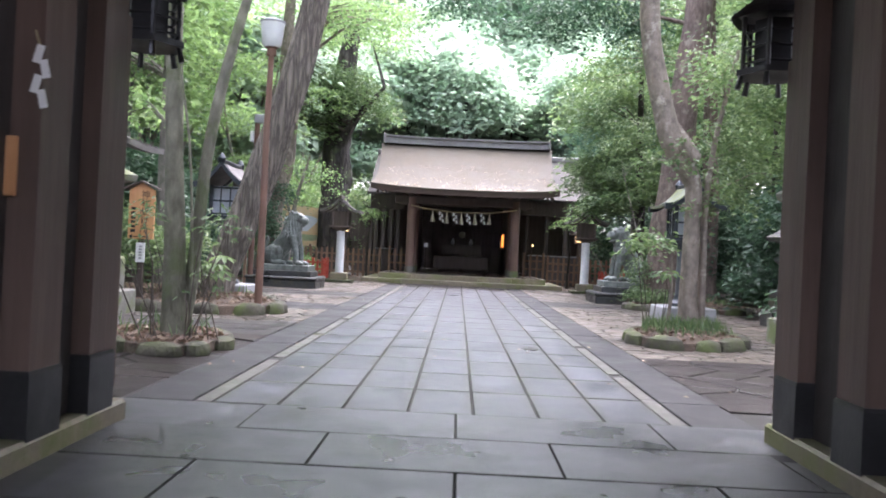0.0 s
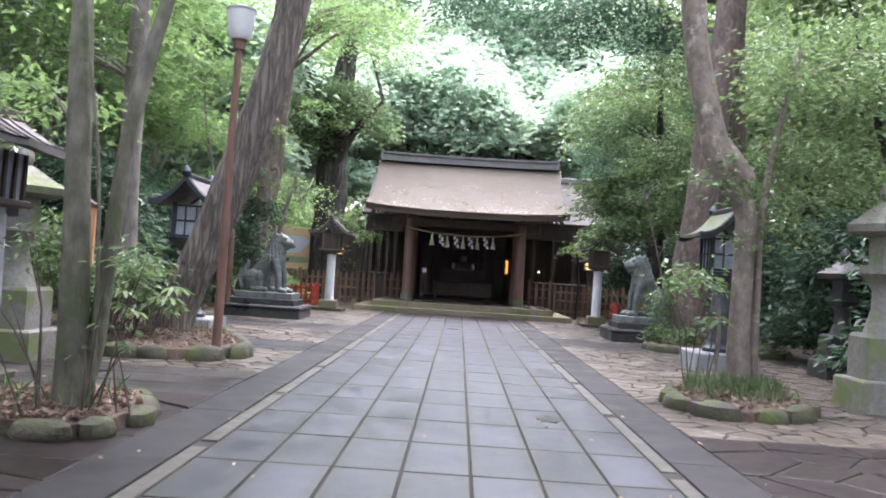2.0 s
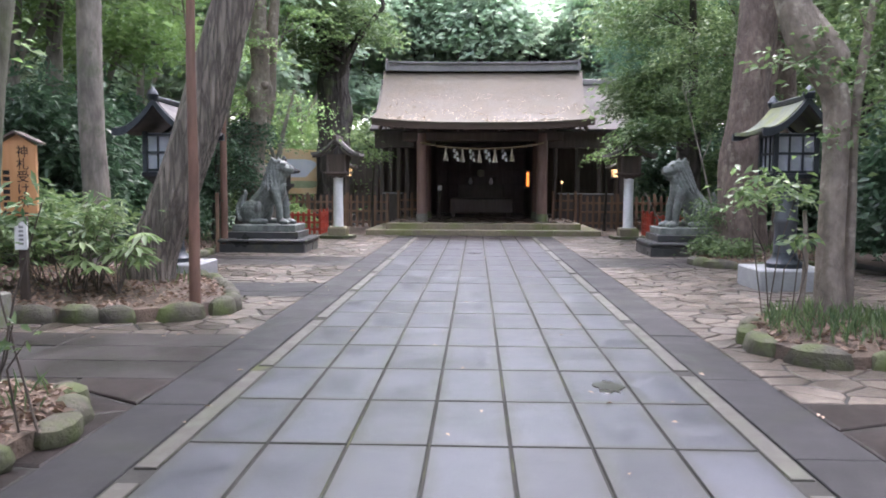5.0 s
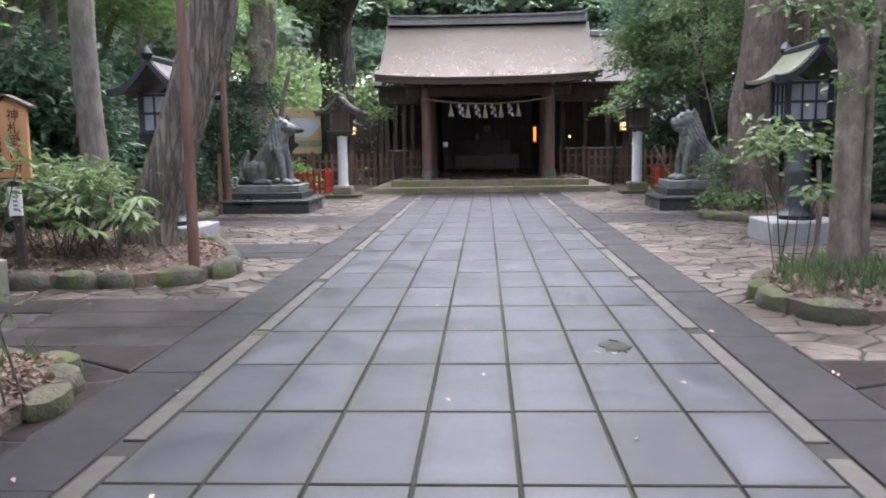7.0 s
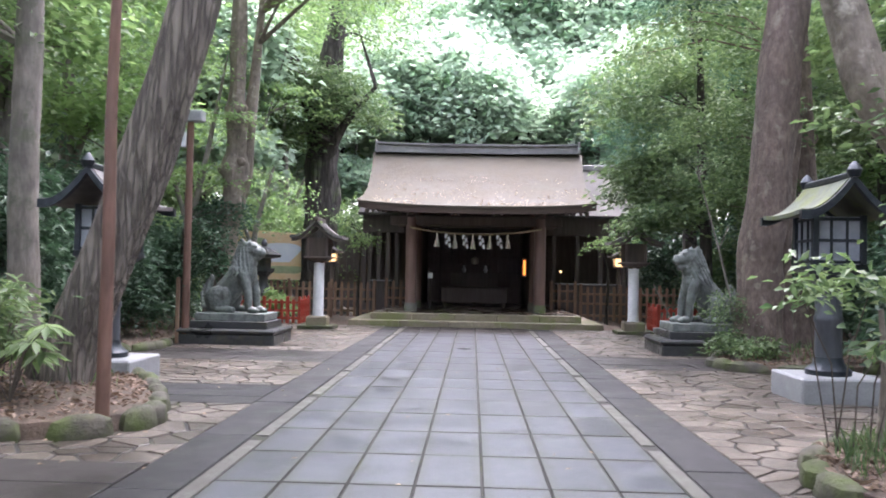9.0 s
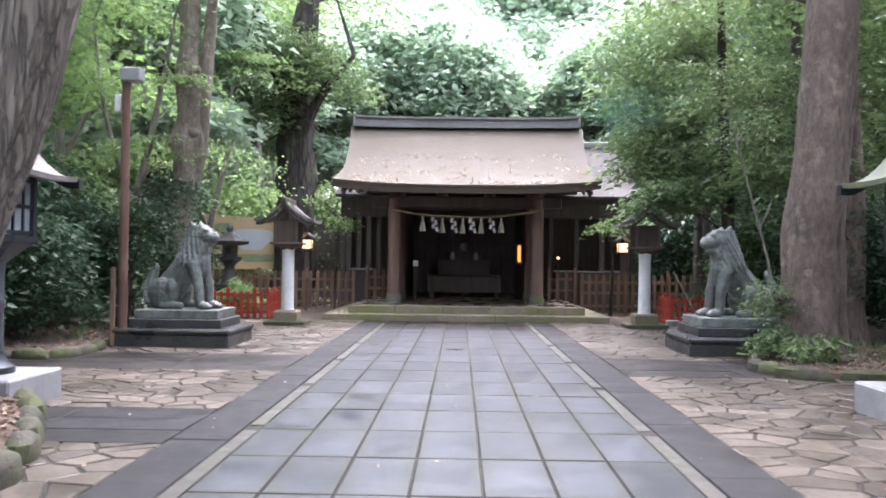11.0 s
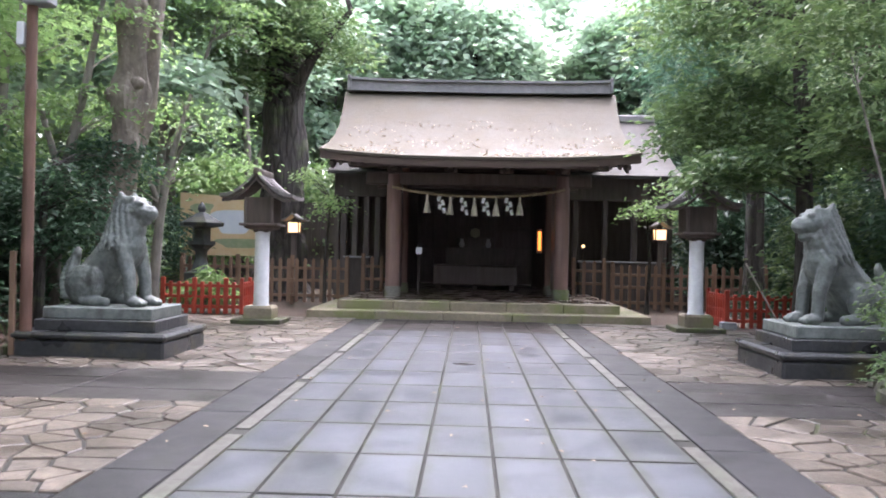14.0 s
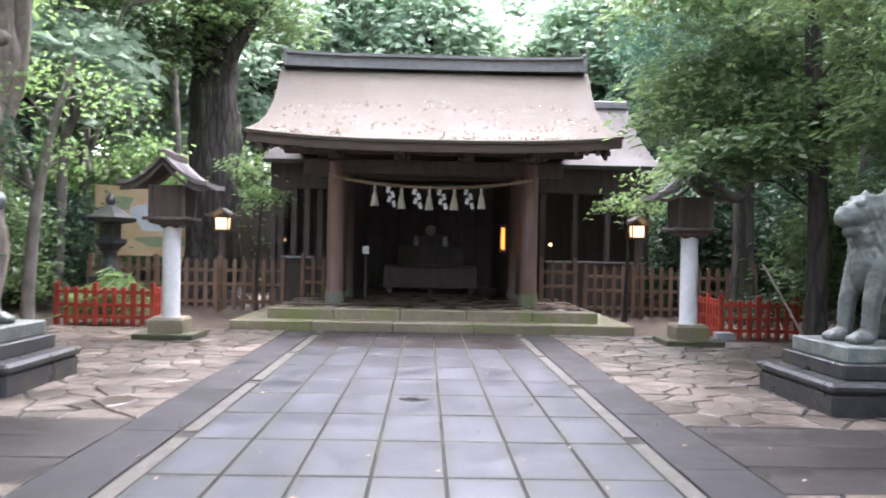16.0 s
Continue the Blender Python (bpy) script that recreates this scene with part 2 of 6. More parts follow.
# lighter copy of the inner wood, brightness of the interior put into its colour
BACKWOOD = surface("lightened_inner_boards", (0.20, 0.165, 0.155), (0.30, 0.255, 0.24), 10, (0.55, 0.8), 0.3, 50, (1, 1, 0.12), spread=0.12)
GATEWOOD = surface("dark_gate_wood", (0.082, 0.05, 0.038), (0.14, 0.09, 0.07), 9, (0.5, 0.7), 0.3, 45, (1, 1, 0.08), spread=0.08)
BLACKBAND = surface("black_column_shoe", (0.012, 0.012, 0.013), (0.022, 0.022, 0.024), 20, (0.35, 0.55), 0.15, 60, spread=0)
BARKROOF = surface("cypress_bark_roof", (0.058, 0.047, 0.032), (0.096, 0.080, 0.053), 14, (0.75, 0.92), 0.7, 60, (0.25, 3.0, 3.0), spread=0, grime=0.28,
                   stain=(0.073, 0.066, 0.047), stain_scale=0.8, stain_at=0.56)
ROOFEDGE = surface("bark_roof_edge", (0.07, 0.045, 0.035), (0.12, 0.085, 0.065), 20, (0.8, 0.95), 0.4, 60, (0.1, 1, 6), spread=0)
RIDGE = surface("grey_ridge_copper", (0.17, 0.165, 0.16), (0.25, 0.24, 0.235), 8, (0.5, 0.7), 0.2, 40, spread=0)
PALEROOF = surface("pale_sheet_roof", (0.044, 0.041, 0.037), (0.066, 0.061, 0.055), 5, (0.6, 0.8), 0.15, 40, spread=0, grime=0.2, shine=0.1)
FENCEWOOD = surface("brown_fence_wood", (0.17, 0.10, 0.064), (0.28, 0.175, 0.115), 9, (0.55, 0.75), 0.3, 50, (1, 1, 0.12), spread=0.15)
REDPAINT = surface("vermilion_paint", (0.38, 0.045, 0.025), (0.50, 0.075, 0.04), 8, (0.45, 0.62), 0.15, 40, spread=0.1, grime=0.4)
RUSTPOLE = surface("rusty_brown_pole", (0.12, 0.058, 0.038), (0.20, 0.11, 0.078), 14, (0.5, 0.75), 0.3, 50, (1, 1, 0.2), spread=0, grime=0.4)
SIGNWOOD = surface("orange_sign_wood", (0.50, 0.24, 0.10), (0.62, 0.33, 0.155), 10, (0.55, 0.7), 0.15, 50, (1, 1, 0.1), spread=0, grime=0.2)
INK = surface("black_ink", (0.012, 0.011, 0.010), (0.02, 0.018, 0.016), 20, (0.5, 0.7), 0, spread=0)
PAPER = surface("white_paper", (0.74, 0.74, 0.75), (0.82, 0.82, 0.82), 10, (0.7, 0.85), 0.1, 40, spread=0.03, grime=0.12)
STRAW = surface("rice_straw", (0.30, 0.24, 0.14), (0.44, 0.36, 0.23), 40, (0.75, 0.9), 0.6, 90, (1, 1, 0.2), spread=0.06, grime=0.2)
TASSEL = surface("pale_straw_tassel", (0.48, 0.44, 0.34), (0.62, 0.58, 0.47), 60, (0.8, 0.95), 0.5, 120, (1, 1, 0.1), spread=0.05, grime=0.15)
PLASTIC = surface("white_lamp_shade", (0.66, 0.68, 0.70), (0.76, 0.77, 0.78), 6, (0.35, 0.5), 0, spread=0, grime=0.15)
SHOJI = surface("pale_lantern_paper", (0.27, 0.30, 0.35), (0.38, 0.41, 0.46), 8, (0.4, 0.6), 0.1, 40, spread=0, grime=0.2)
BOARD_TAN = surface("tan_map_board", (0.82, 0.58, 0.30), (0.86, 0.68, 0.42), 4, (0.5, 0.65), 0.05, 40, spread=0, grime=0.1, stain=(0.74, 0.42, 0.20),
                    stain_scale=1.4, stain_at=0.6)
BOARD_PALE = surface("pale_blue_map_patch", (0.74, 0.78, 0.84), (0.84, 0.86, 0.88), 3, (0.5, 0.65), 0.05, 40, spread=0, grime=0.1)
BOARD_GREEN = surface("green_map_patch", (0.32, 0.42, 0.22), (0.55, 0.55, 0.34), 6, (0.5, 0.65), 0.05, 40, spread=0, grime=0.2)
BARK_GREY = surface("grey_smooth_bark", (0.15, 0.132, 0.11), (0.30, 0.27, 0.23), 9, (0.75, 0.92), 0.8, 22, (1, 1, 0.35), spread=0.12, grime=0.5,
                    stain=(0.10, 0.105, 0.07), stain_scale=2.4, stain_at=0.54, depth=0.02, mottle=2.2, furrow=5, fdepth=0.008, fdark=0.2)
BARK_CEDAR = surface("furrowed_grey_bark", (0.16, 0.135, 0.112), (0.32, 0.275, 0.232), 11, (0.8, 0.95), 1.0, 30, (1, 1, 0.08), spread=0.06, grime=0.35, depth=0.03,
                     mottle=2.0, furrow=15, fdepth=0.03)
BARK_BROWN = surface("red_brown_bark", (0.105, 0.075, 0.060), (0.225, 0.172, 0.140), 12, (0.8, 0.95), 1.0, 30, (1, 1, 0.45), spread=0.06, grime=0.4,
                     stain=(0.23, 0.20, 0.158), stain_scale=3.2, stain_at=0.58, depth=0.025, mottle=2.6, furrow=9, fdepth=0.006, fdark=0.16)
BARK_PALE = surface("pale_mottled_bark", (0.165, 0.135, 0.105), (0.30, 0.255, 0.205), 12, (0.8, 0.95), 0.9, 30, (1, 1, 0.6), spread=0.06, grime=0.4,
                    stain=(0.36, 0.33, 0.27), stain_scale=3.6, stain_at=0.57, depth=0.02, mottle=2.8, furrow=7, fdepth=0.005, fdark=0.15)
BARK_MOSSY = surface("mossy_grey_bark", (0.098, 0.098, 0.064), (0.235, 0.228, 0.165), 8, (0.8, 0.95), 0.8, 24, (1, 1, 0.45), spread=0, grime=0.45,
                     stain=(0.085, 0.10, 0.048), stain_scale=2.6, stain_at=0.52, depth=0.02, mottle=2.8, furrow=8, fdepth=0.006, fdark=0.2)
BARK_DARK = surface("dark_damp_bark", (0.042, 0.036, 0.031), (0.105, 0.09, 0.075), 9, (0.8, 0.95), 1.0, 24, (1, 1, 0.2), spread=0.1,
                    stain=(0.07, 0.085, 0.04), stain_scale=1.4, stain_at=0.56, depth=0.03, mottle=1.5, furrow=6, fdepth=0.05)
TWIG = surface("dark_twig", (0.060, 0.048, 0.038), (0.120, 0.098, 0.075), 12, (0.8, 0.9), 0.3, 40, spread=0.1)
LEAF_MID = leafy("evergreen_leaf", (0.050, 0.095, 0.044), (0.188, 0.258, 0.108), 0.40, 0.40)
LEAF_DARK = leafy("dark_evergreen_leaf", (0.025, 0.057, 0.034), (0.070, 0.123, 0.066), 0.36, 0.44)
LEAF_LIGHT = leafy("bright_leaf", (0.102, 0.176, 0.066), (0.242, 0.334, 0.142), 0.52, 0.42)
# distance haze and light from behind are put into this pale leaf colour
LEAF_FAR = leafy("hazed_far_leaf", (0.23, 0.31, 0.23), (0.46, 0.55, 0.41), 0.58, 0.5)
LEAF_BLUE = leafy("fir_needle", (0.035, 0.085, 0.055), (0.085, 0.16, 0.10), 0.35, 0.5)
LEAF_DEAD = leafy("dead_leaf", (0.085, 0.055, 0.038), (0.30, 0.215, 0.155), 0.12, 0.7)
LEAF_ROOF = leafy("pale_fallen_leaf", (0.288, 0.194, 0.122), (0.540, 0.432, 0.324), 0.1, 0.6)
GLOW_WARM = lit("lamp_glow_yellow", (1.0, 0.64, 0.26), 0.62)
GLOW_ORANGE = lit("lamp_glow_orange", (1.0, 0.27, 0.04), 0.6)


# ---- mesh helpers ----
class Geo:
    """Vertices and faces of one part."""

    def __init__(self):
        self.v, self.f = [], []

    def add(self, verts, faces, m=None):
        k = len(self.v)
        self.v += [tuple(m @ Vector(p)) if m else tuple(p) for p in verts]
        self.f += [tuple(i + k for i in f) for f in faces]
        return self

    def box(self, x0, x1, y0, y1, z0, z1, b=0.0, m=None):
        """A block, its edges chamfered by b."""
        if not b:
            vs = [(x, y, z) for z in (z0, z1) for y in (y0, y1) for x in (x0, x1)]
            return self.add(vs, [(0, 2, 3, 1), (4, 5, 7, 6), (0, 1, 5, 4), (2, 6, 7, 3), (0, 4, 6, 2), (1, 3, 7, 5)], m)
        bm = bmesh.new()
        bmesh.ops.create_cube(bm, size=1)
        for p in bm.verts:
            p.co = ((x0 + x1) / 2 + p.co.x * (x1 - x0), (y0 + y1) / 2 + p.co.y * (y1 - y0), (z0 + z1) / 2 + p.co.z * (z1 - z0))
        bmesh.ops.bevel(bm, geom=bm.edges[:], offset=b, segments=1, affect="EDGES")
        bm.verts.index_update()
        self.add([p.co[:] for p in bm.verts], [tuple(q.index for q in f.verts) for f in bm.faces], m)
        bm.free()
        return self

    def tube(self, pts, radii, seg=10, wobble=0.0, flute=0):
        """A round limb through pts, with a radius at each."""
        pts = [Vector(p) for p in pts]
        k0, n = len(self.v), len(pts)
        side = None
        for i, p in enumerate(pts):
            along = (pts[min(i + 1, n - 1)] - pts[max(i - 1, 0)]).normalized()
            if side is None:
                side = along.orthogonal().normalized()
            side = (side - along * side.dot(along)).normalized()
            up = along.cross(side)
            for s in range(seg):
                a = 2 * math.pi * s / seg
                r = radii[i] * (1 + wobble * noise.noise(Vector((p.x * 1.7 + math.cos(a) * 1.3, p.y * 1.7 + math.sin(a) * 1.3, p.z * 1.1))))
                if flute:
                    r *= 1 + 0.06 * math.sin(flute * a + p.z * 1.5)
                self.v.append(tuple(p + (side * math.cos(a) + up * math.sin(a)) * r))
        for i in range(n - 1):
            for s in range(seg):
                a, b = k0 + i * seg + s, k0 + i * seg + (s + 1) % seg
                self.f.append((a, b, b + seg, a + seg))
        self.f.append(tuple(range(k0 + seg - 1, k0 - 1, -1)))
        self.f.append(tuple(range(k0 + (n - 1) * seg, k0 + n * seg)))
        return self

    def lathe(self, prof, seg=16, cx=0.0, cy=0.0, turn=0.0):
        """Rings of (radius, z) about an upright axis; 4 segments turned by 45 degrees make a square plan."""
        k0 = len(self.v)
        for r, z in prof:
            for s in range(seg):
                a = 2 * math.pi * s / seg + turn
                self.v.append((cx + r * math.cos(a), cy + r * math.sin(a), z))
        for i in range(len(prof) - 1):
            for s in range(seg):
                a, b = k0 + i * seg + s, k0 + i * seg + (s + 1) % seg
                self.f.append((a, b, b + seg, a + seg))
        self.f.append(tuple(range(k0 + seg - 1, k0 - 1, -1)))
        self.f.append(tuple(range(k0 + (len(prof) - 1) * seg, k0 + len(prof) * seg)))
        return self

    def square(self, prof, cx=0.0, cy=0.0):
        return self.lathe([(r * math.sqrt(2), z) for r, z in prof], 4, cx, cy, math.pi / 4)

    def ball(self, c, r, seg=10, rings=6, m=None):
        rx, ry, rz = (r, r, r) if isinstance(r, (int, float)) else r
        vs, fs = [(c[0], c[1], c[2] - rz)], []
        for i in range(1, rings):
            p = math.pi * i / rings - math.pi / 2
            vs += [(c[0] + rx * math.cos(p) * math.cos(2 * math.pi * s / seg), c[1] + ry * math.cos(p) * math.sin(2 * math.pi * s / seg), c[2] + rz * math.sin(p)) for s in range(seg)]
        vs.append((c[0], c[1], c[2] + rz))
        for s in range(seg):
            fs.append((0, 1 + (s + 1) % seg, 1 + s))
            for i in range(rings - 2):
                a, b = 1 + i * seg + s, 1 + i * seg + (s + 1) % seg
                fs.append((a, b, b + seg, a + seg))
            top = 1 + (rings - 2) * seg
            fs.append((top + s, top + (s + 1) % seg, len(vs) - 1))
        return self.add(vs, fs, m)

    def sheet(self, rows, thick):
        """A curved slab: rows of points, thickened downwards."""
        k0, n, w = len(self.v), len(rows), len(rows[0])
        for dz in (0, -thick):
            self.v += [(p[0], p[1], p[2] + dz) for row in rows for p in row]
        o = n * w
        for i in range(n - 1):
            for j in range(w - 1):
                a = k0 + i * w + j
                self.f.append((a, a + 1, a + w + 1, a + w))
                self.f.append((a + o, a + w + o, a + w + 1 + o, a + 1 + o))
        for i in range(n - 1):
            a, b = k0 + i * w, k0 + i * w + w - 1
            self.f.append((a, a + w, a + w + o, a + o))
            self.f.append((b, b + o, b + w + o, b + w))
        for j in range(w - 1):
            a, b = k0 + j, k0 + (n - 1) * w + j
            self.f.append((a, a + o, a + 1 + o, a + 1))
            self.f.append((b, b + 1, b + 1 + o, b + o))
        return self

    def mesh(self, name, material, smooth=False):
        me = bpy.data.meshes.new(name)
        me.from_pydata(self.v, [], self.f)
        me.materials.append(material)
        if smooth:
            me.shade_smooth()
            me.set_sharp_from_angle(angle=radians(42))
        me.update()
        return me


def part(name, geo, material, parent=None, label="", smooth=False):
    """One mesh object under a thing or a part, in its parent's own space."""
    data = geo if isinstance(geo, bpy.types.Mesh) else geo.mesh(name, material, smooth)
    ob = new(name, data)
    ob.parent = parent
    return tagged(ob, label)


def thing(name, label, category, at=(0, 0, 0), turn=0.0, group="", kind="", size=1.0):
    ob = new(name)
    ob.empty_display_size = 0.1
    ob.matrix_world = pose(*at, 0, 0, turn) @ Matrix.Scale(size, 4)
    return tagged(ob, label, category, group, kind)


def leaf_mesh(name, material, centre, heading, tilt, length, width):
    """Folded leaf blades from arrays: centre (n, 3), heading (n, 3) along the midrib, a sideways tilt, length and width."""
    n = len(centre)
    d = heading / np.linalg.norm(heading, axis=1, keepdims=True)
    s = np.cross(d, np.array([0, 0, 1.0]) + tilt)
    s /= np.linalg.norm(s, axis=1, keepdims=True) + 1e-9
    u = np.cross(s, d)
    length, width = np.broadcast_to(length, n)[:, None], np.broadcast_to(width, n)[:, None]
    v = np.stack([centre - d * length / 2, centre + s * width / 2 + u * width * 0.18, centre + d * length / 2 - u * length * 0.12, centre - s * width / 2 + u * width * 0.18], 1)
    me = bpy.data.meshes.new(name)
    me.vertices.add(4 * n)
    me.vertices.foreach_set("co", v.astype(np.float32).ravel())
    k = 4 * np.arange(n)[:, None]
    me.loops.add(6 * n)
    me.loops.foreach_set("vertex_index", (k + np.array([0, 1, 2, 0, 2, 3])).ravel().astype(np.int32))
    me.polygons.add(2 * n)
    me.polygons.foreach_set("loop_start", (3 * np.arange(2 * n)).astype(np.int32))
    me.materials.append(material)
    me.update(calc_edges=True)
    return me


def sprays(r, centres, per, spread, flat=0.45, droop=0.35):
    """Leaves in flattened sprays round each centre. Returns centre, heading and tilt arrays."""
    n = len(centres) * per
    off = r.normal(size=(n, 3)) * spread
    off[:, 2] *= flat
    off[:, 2] -= droop * (off[:, 0] ** 2 + off[:, 1] ** 2) / (spread * 3)
    c = np.repeat(centres, per, axis=0) + off
    h = np.column_stack([off[:, 0] / spread, off[:, 1] / spread, np.zeros(n)]) + r.normal(size=(n, 3)) * (0.7, 0.7, 0.35)
    h[:, 2] -= droop * 0.8
    return c, h, r.normal(size=(n, 3)) * 0.45


def shell(r, n, centre, radii, low=0.55, bottom=-0.6):
    """Random places near the outside of a lumpy ellipsoid."""
    p = r.normal(size=(n * 3, 3))
    p /= np.linalg.norm(p, axis=1, keepdims=True)
    p = p[p[:, 2] > bottom][:n]
    lump = np.array([0.82 + 0.45 * noise.noise(Vector(q * 1.9) + Vector(centre)) for q in p])
    return np.array(centre) + p * np.array(radii) * (low + (1 - low) * r.random((len(p), 1)) ** 0.6) * lump[:, None]


def limbs(geo, r, trunk, tips, count, rad):
    """Bent limbs from points on the trunk to some of the sprays."""
    for i in r.choice(len(tips), min(count, len(tips)), replace=False):
        tip = Vector(tips[i])
        root = min(trunk, key=lambda p: (Vector(p) - tip).length + 0.9 * max(0, p[2] - tip.z + 0.3))
        root = Vector(root)
        mid = root.lerp(tip, 0.5) + Vector((r.normal() * 0.12, r.normal() * 0.12, 0.12 * (tip - root).length))
        k = rad * (0.6 + 0.7 * r.random())
        geo.tube([root, root.lerp(mid, 0.55), mid, mid.lerp(tip, 0.6), tip], [k, k * 0.8, k * 0.6, k * 0.4, k * 0.15], 6)


def smooth_path(pts, steps=4):
    """A Catmull-Rom line through (x, y, z, radius) points."""
    p = [np.array(q, float) for q in pts]
    p = [2 * p[0] - p[1], *p, 2 * p[-1] - p[-2]]
    out = []
    for a, b, c, d in zip(p, p[1:], p[2:], p[3:]):
        for k in range(steps):
            t = k / steps
            out.append(0.5 * (2 * b + (c - a) * t + (2 * a - 5 * b + 4 * c - d) * t * t + (3 * b - a - 3 * c + d) * t**3))
    return [*out, p[-2]]


def tree(label, at, stems, crowns, bark, leaf, seed, size=(0.12, 0.055), seg=12, limb=0.05, n_limbs=14, wobble=0.16, flute=0, category="tree", group="", roots=True, name="tree", flat=0.45):
    """stems: lists of (x, y, z, radius) from the base; crowns: (centre, radii, sprays, leaves a spray, spread)."""
    r = np.random.default_rng(seed)
    root = thing(name, label, category, at, group=group)
    wood = Geo()
    trunk = []
    for k, stem in enumerate(stems):
        line = smooth_path(stem)
        if roots and k == 0:
            line[0][3] *= 1.35
        wood.tube([q[:3] for q in line], [max(q[3], 0.008) for q in line], seg, wobble, flute)
        trunk += [tuple(q[:3]) for q in line[len(line) // 4:]]
    cs, hs, ts = [], [], []
    for centre, radii, count, per, spread in crowns:
        tips = shell(r, count, centre, radii)
        limbs(wood, r, trunk, tips, max(3, n_limbs // max(1, len(crowns))), limb)
        c, h, t = sprays(r, tips, per, spread, flat)
        cs.append(c), hs.append(h), ts.append(t)
    part("trunk", wood, bark, root, smooth=True)
    if cs:
        c, h, t = np.concatenate(cs), np.concatenate(hs), np.concatenate(ts)
        k = 0.7 + 0.6 * r.random(len(c))
        part("crown", leaf_mesh("crown", leaf, c, h, t, size[0] * k, size[1] * k), leaf, root)
    return root


def shrub(label, at, clumps, leaf, seed, size=(0.09, 0.035), stems=7, category="shrub", group="", name="shrub"):
    """Thin stems from the base into leafy clumps (centre, radii, sprays, leaves a spray, spread)."""
    r = np.random.default_rng(seed)
    root = thing(name, label, category, at, group=group)
    cs, hs, ts = [], [], []
    for centre, radii, count, per, spread in clumps:
        tips = shell(r, count, centre, radii, 0.35)
        for i in r.choice(len(tips), min(stems, len(tips)), replace=False):
            tip = Vector(tips[i])
            foot = Vector((centre[0] * 0.5 + r.normal() * 0.08, centre[1] * 0.5 + r.normal() * 0.08, 0))
            mid = foot.lerp(tip, 0.5) + Vector((r.normal() * 0.06, r.normal() * 0.06, 0.1))
            part("stem", Geo().tube([foot, mid, tip], [0.008, 0.006, 0.003], 5), TWIG, root, smooth=True)
        c, h, t = sprays(r, tips, per, spread)
        cs.append(c), hs.append(h), ts.append(t)
    c, h, t = np.concatenate(cs), np.concatenate(hs), np.concatenate(ts)
    c[:, 2] = np.maximum(c[:, 2], 0.03)
    k = 0.7 + 0.6 * r.random(len(c))
    part("foliage", leaf_mesh("foliage", leaf, c, h, t, size[0] * k, size[1] * k), leaf, root)
    return root


# ---- ground and paving ----
def ground_sheet():
    g = Geo()
    xs = [-200, -60, -20, -12, -9, -7, -5, -3, 0, 3, 5, 7, 9, 12, 20, 60, 200]
    ys = [-200, -60, -20, -8, 0, 4, 8, 12, 16, 20, 24, 28, 32, 36, 40, 60, 100, 250]
    k = len(xs)
    g.v = [(x, y, -0.03 + (0.25 * max(0.0, min(1.0, (abs(x) - 7) / 5)) + (0.08 * math.sin(x * 1.3 + y) if abs(x) > 8 else 0))) for y in ys for x in xs]
    g.f = [(j * k + i, j * k + i + 1, (j + 1) * k + i + 1, (j + 1) * k + i) for j in range(len(ys) - 1) for i in range(k - 1)]
    return tagged(part("ground", g, SOIL), "damp brown forest soil under the shrine trees", "ground", kind="structure")


ground_sheet()
approach = thing("pavement", "straight wet granite slab path with mossy joints", "pavement", kind="structure")
part("joint_bed", Geo().box(-7.4, 7.4, -3.0, 27.5, -0.06, -0.012), JOINT, approach, "dark mossy joint bed")


def slab_mesh(name, w, d, material, h=0.05, bevel=0.005, rim=None):
    """A slab with its corner at the origin and its top at z = 0."""
    g = Geo()
    b = bevel
    g.v = [(x, y, -h) for x, y in ((0, 0), (w, 0), (w, d), (0, d))] + [(x, y, -b) for x, y in ((0, 0), (w, 0), (w, d), (0, d))]
    g.v += [(x, y, 0) for x, y in ((b, b), (w - b, b), (w - b, d - b), (b, d - b))]
    g.f = [(0, 3, 2, 1), (8, 9, 10, 11)]
    g.f += [(i + o, (i + 1) % 4 + o, (i + 1) % 4 + 4 + o, i + 4 + o) for o in (0, 4) for i in range(4)]
    me = g.mesh(name, material)
    if rim:
        r = 0.007
        g = Geo()
        g.v = [tuple(p.co) for p in me.vertices] + [(x, y, 0) for x, y in ((r, r), (w - r, r), (w - r, d - r), (r, d - r))]
        g.f = [tuple(p.vertices) for p in me.polygons if tuple(p.vertices) != (8, 9, 10, 11)] + [(12, 13, 14, 15)] + [(8 + i, 8 + (i + 1) % 4, 12 + (i + 1) % 4, 12 + i) for i in range(4)]
        me = g.mesh(name, material)
        me.materials.append(rim)
        for p in me.polygons:
            p.material_index = 0 if tuple(p.vertices) == (12, 13, 14, 15) else 1
    return me


def lay(name, mesh, x, y, z=0.0, tilt=0.35):
    ob = part(name, mesh, None, approach)
    ob.matrix_basis = pose(x, y, z + rng.normal() * 0.0012, rng.normal() * tilt * 0.12, rng.normal() * tilt * 0.3, 0)
    return ob


W, D, J = 0.447, 0.945, 0.013
ROW0 = 0.625
slab = slab_mesh("slab", W - J, D - 0.018, SLAB, rim=SLAB_EDGE)
# brown slabs for the last rows paint in the gate's reflection on wet stone
reflection_slab = slab_mesh("slab", W - J, D - 0.018, SLAB_BROWN, rim=SLAB_EDGE)
for row in range(5, 29):
    for col in range(7):
        lay("slab", slab if row < 26 else reflection_slab, -3.5 * W + W * col + J / 2, ROW0 + D * row + 0.009)
strip = slab_mesh("strip_stone", 0.13 - J, 1.2 - J, STRIP)
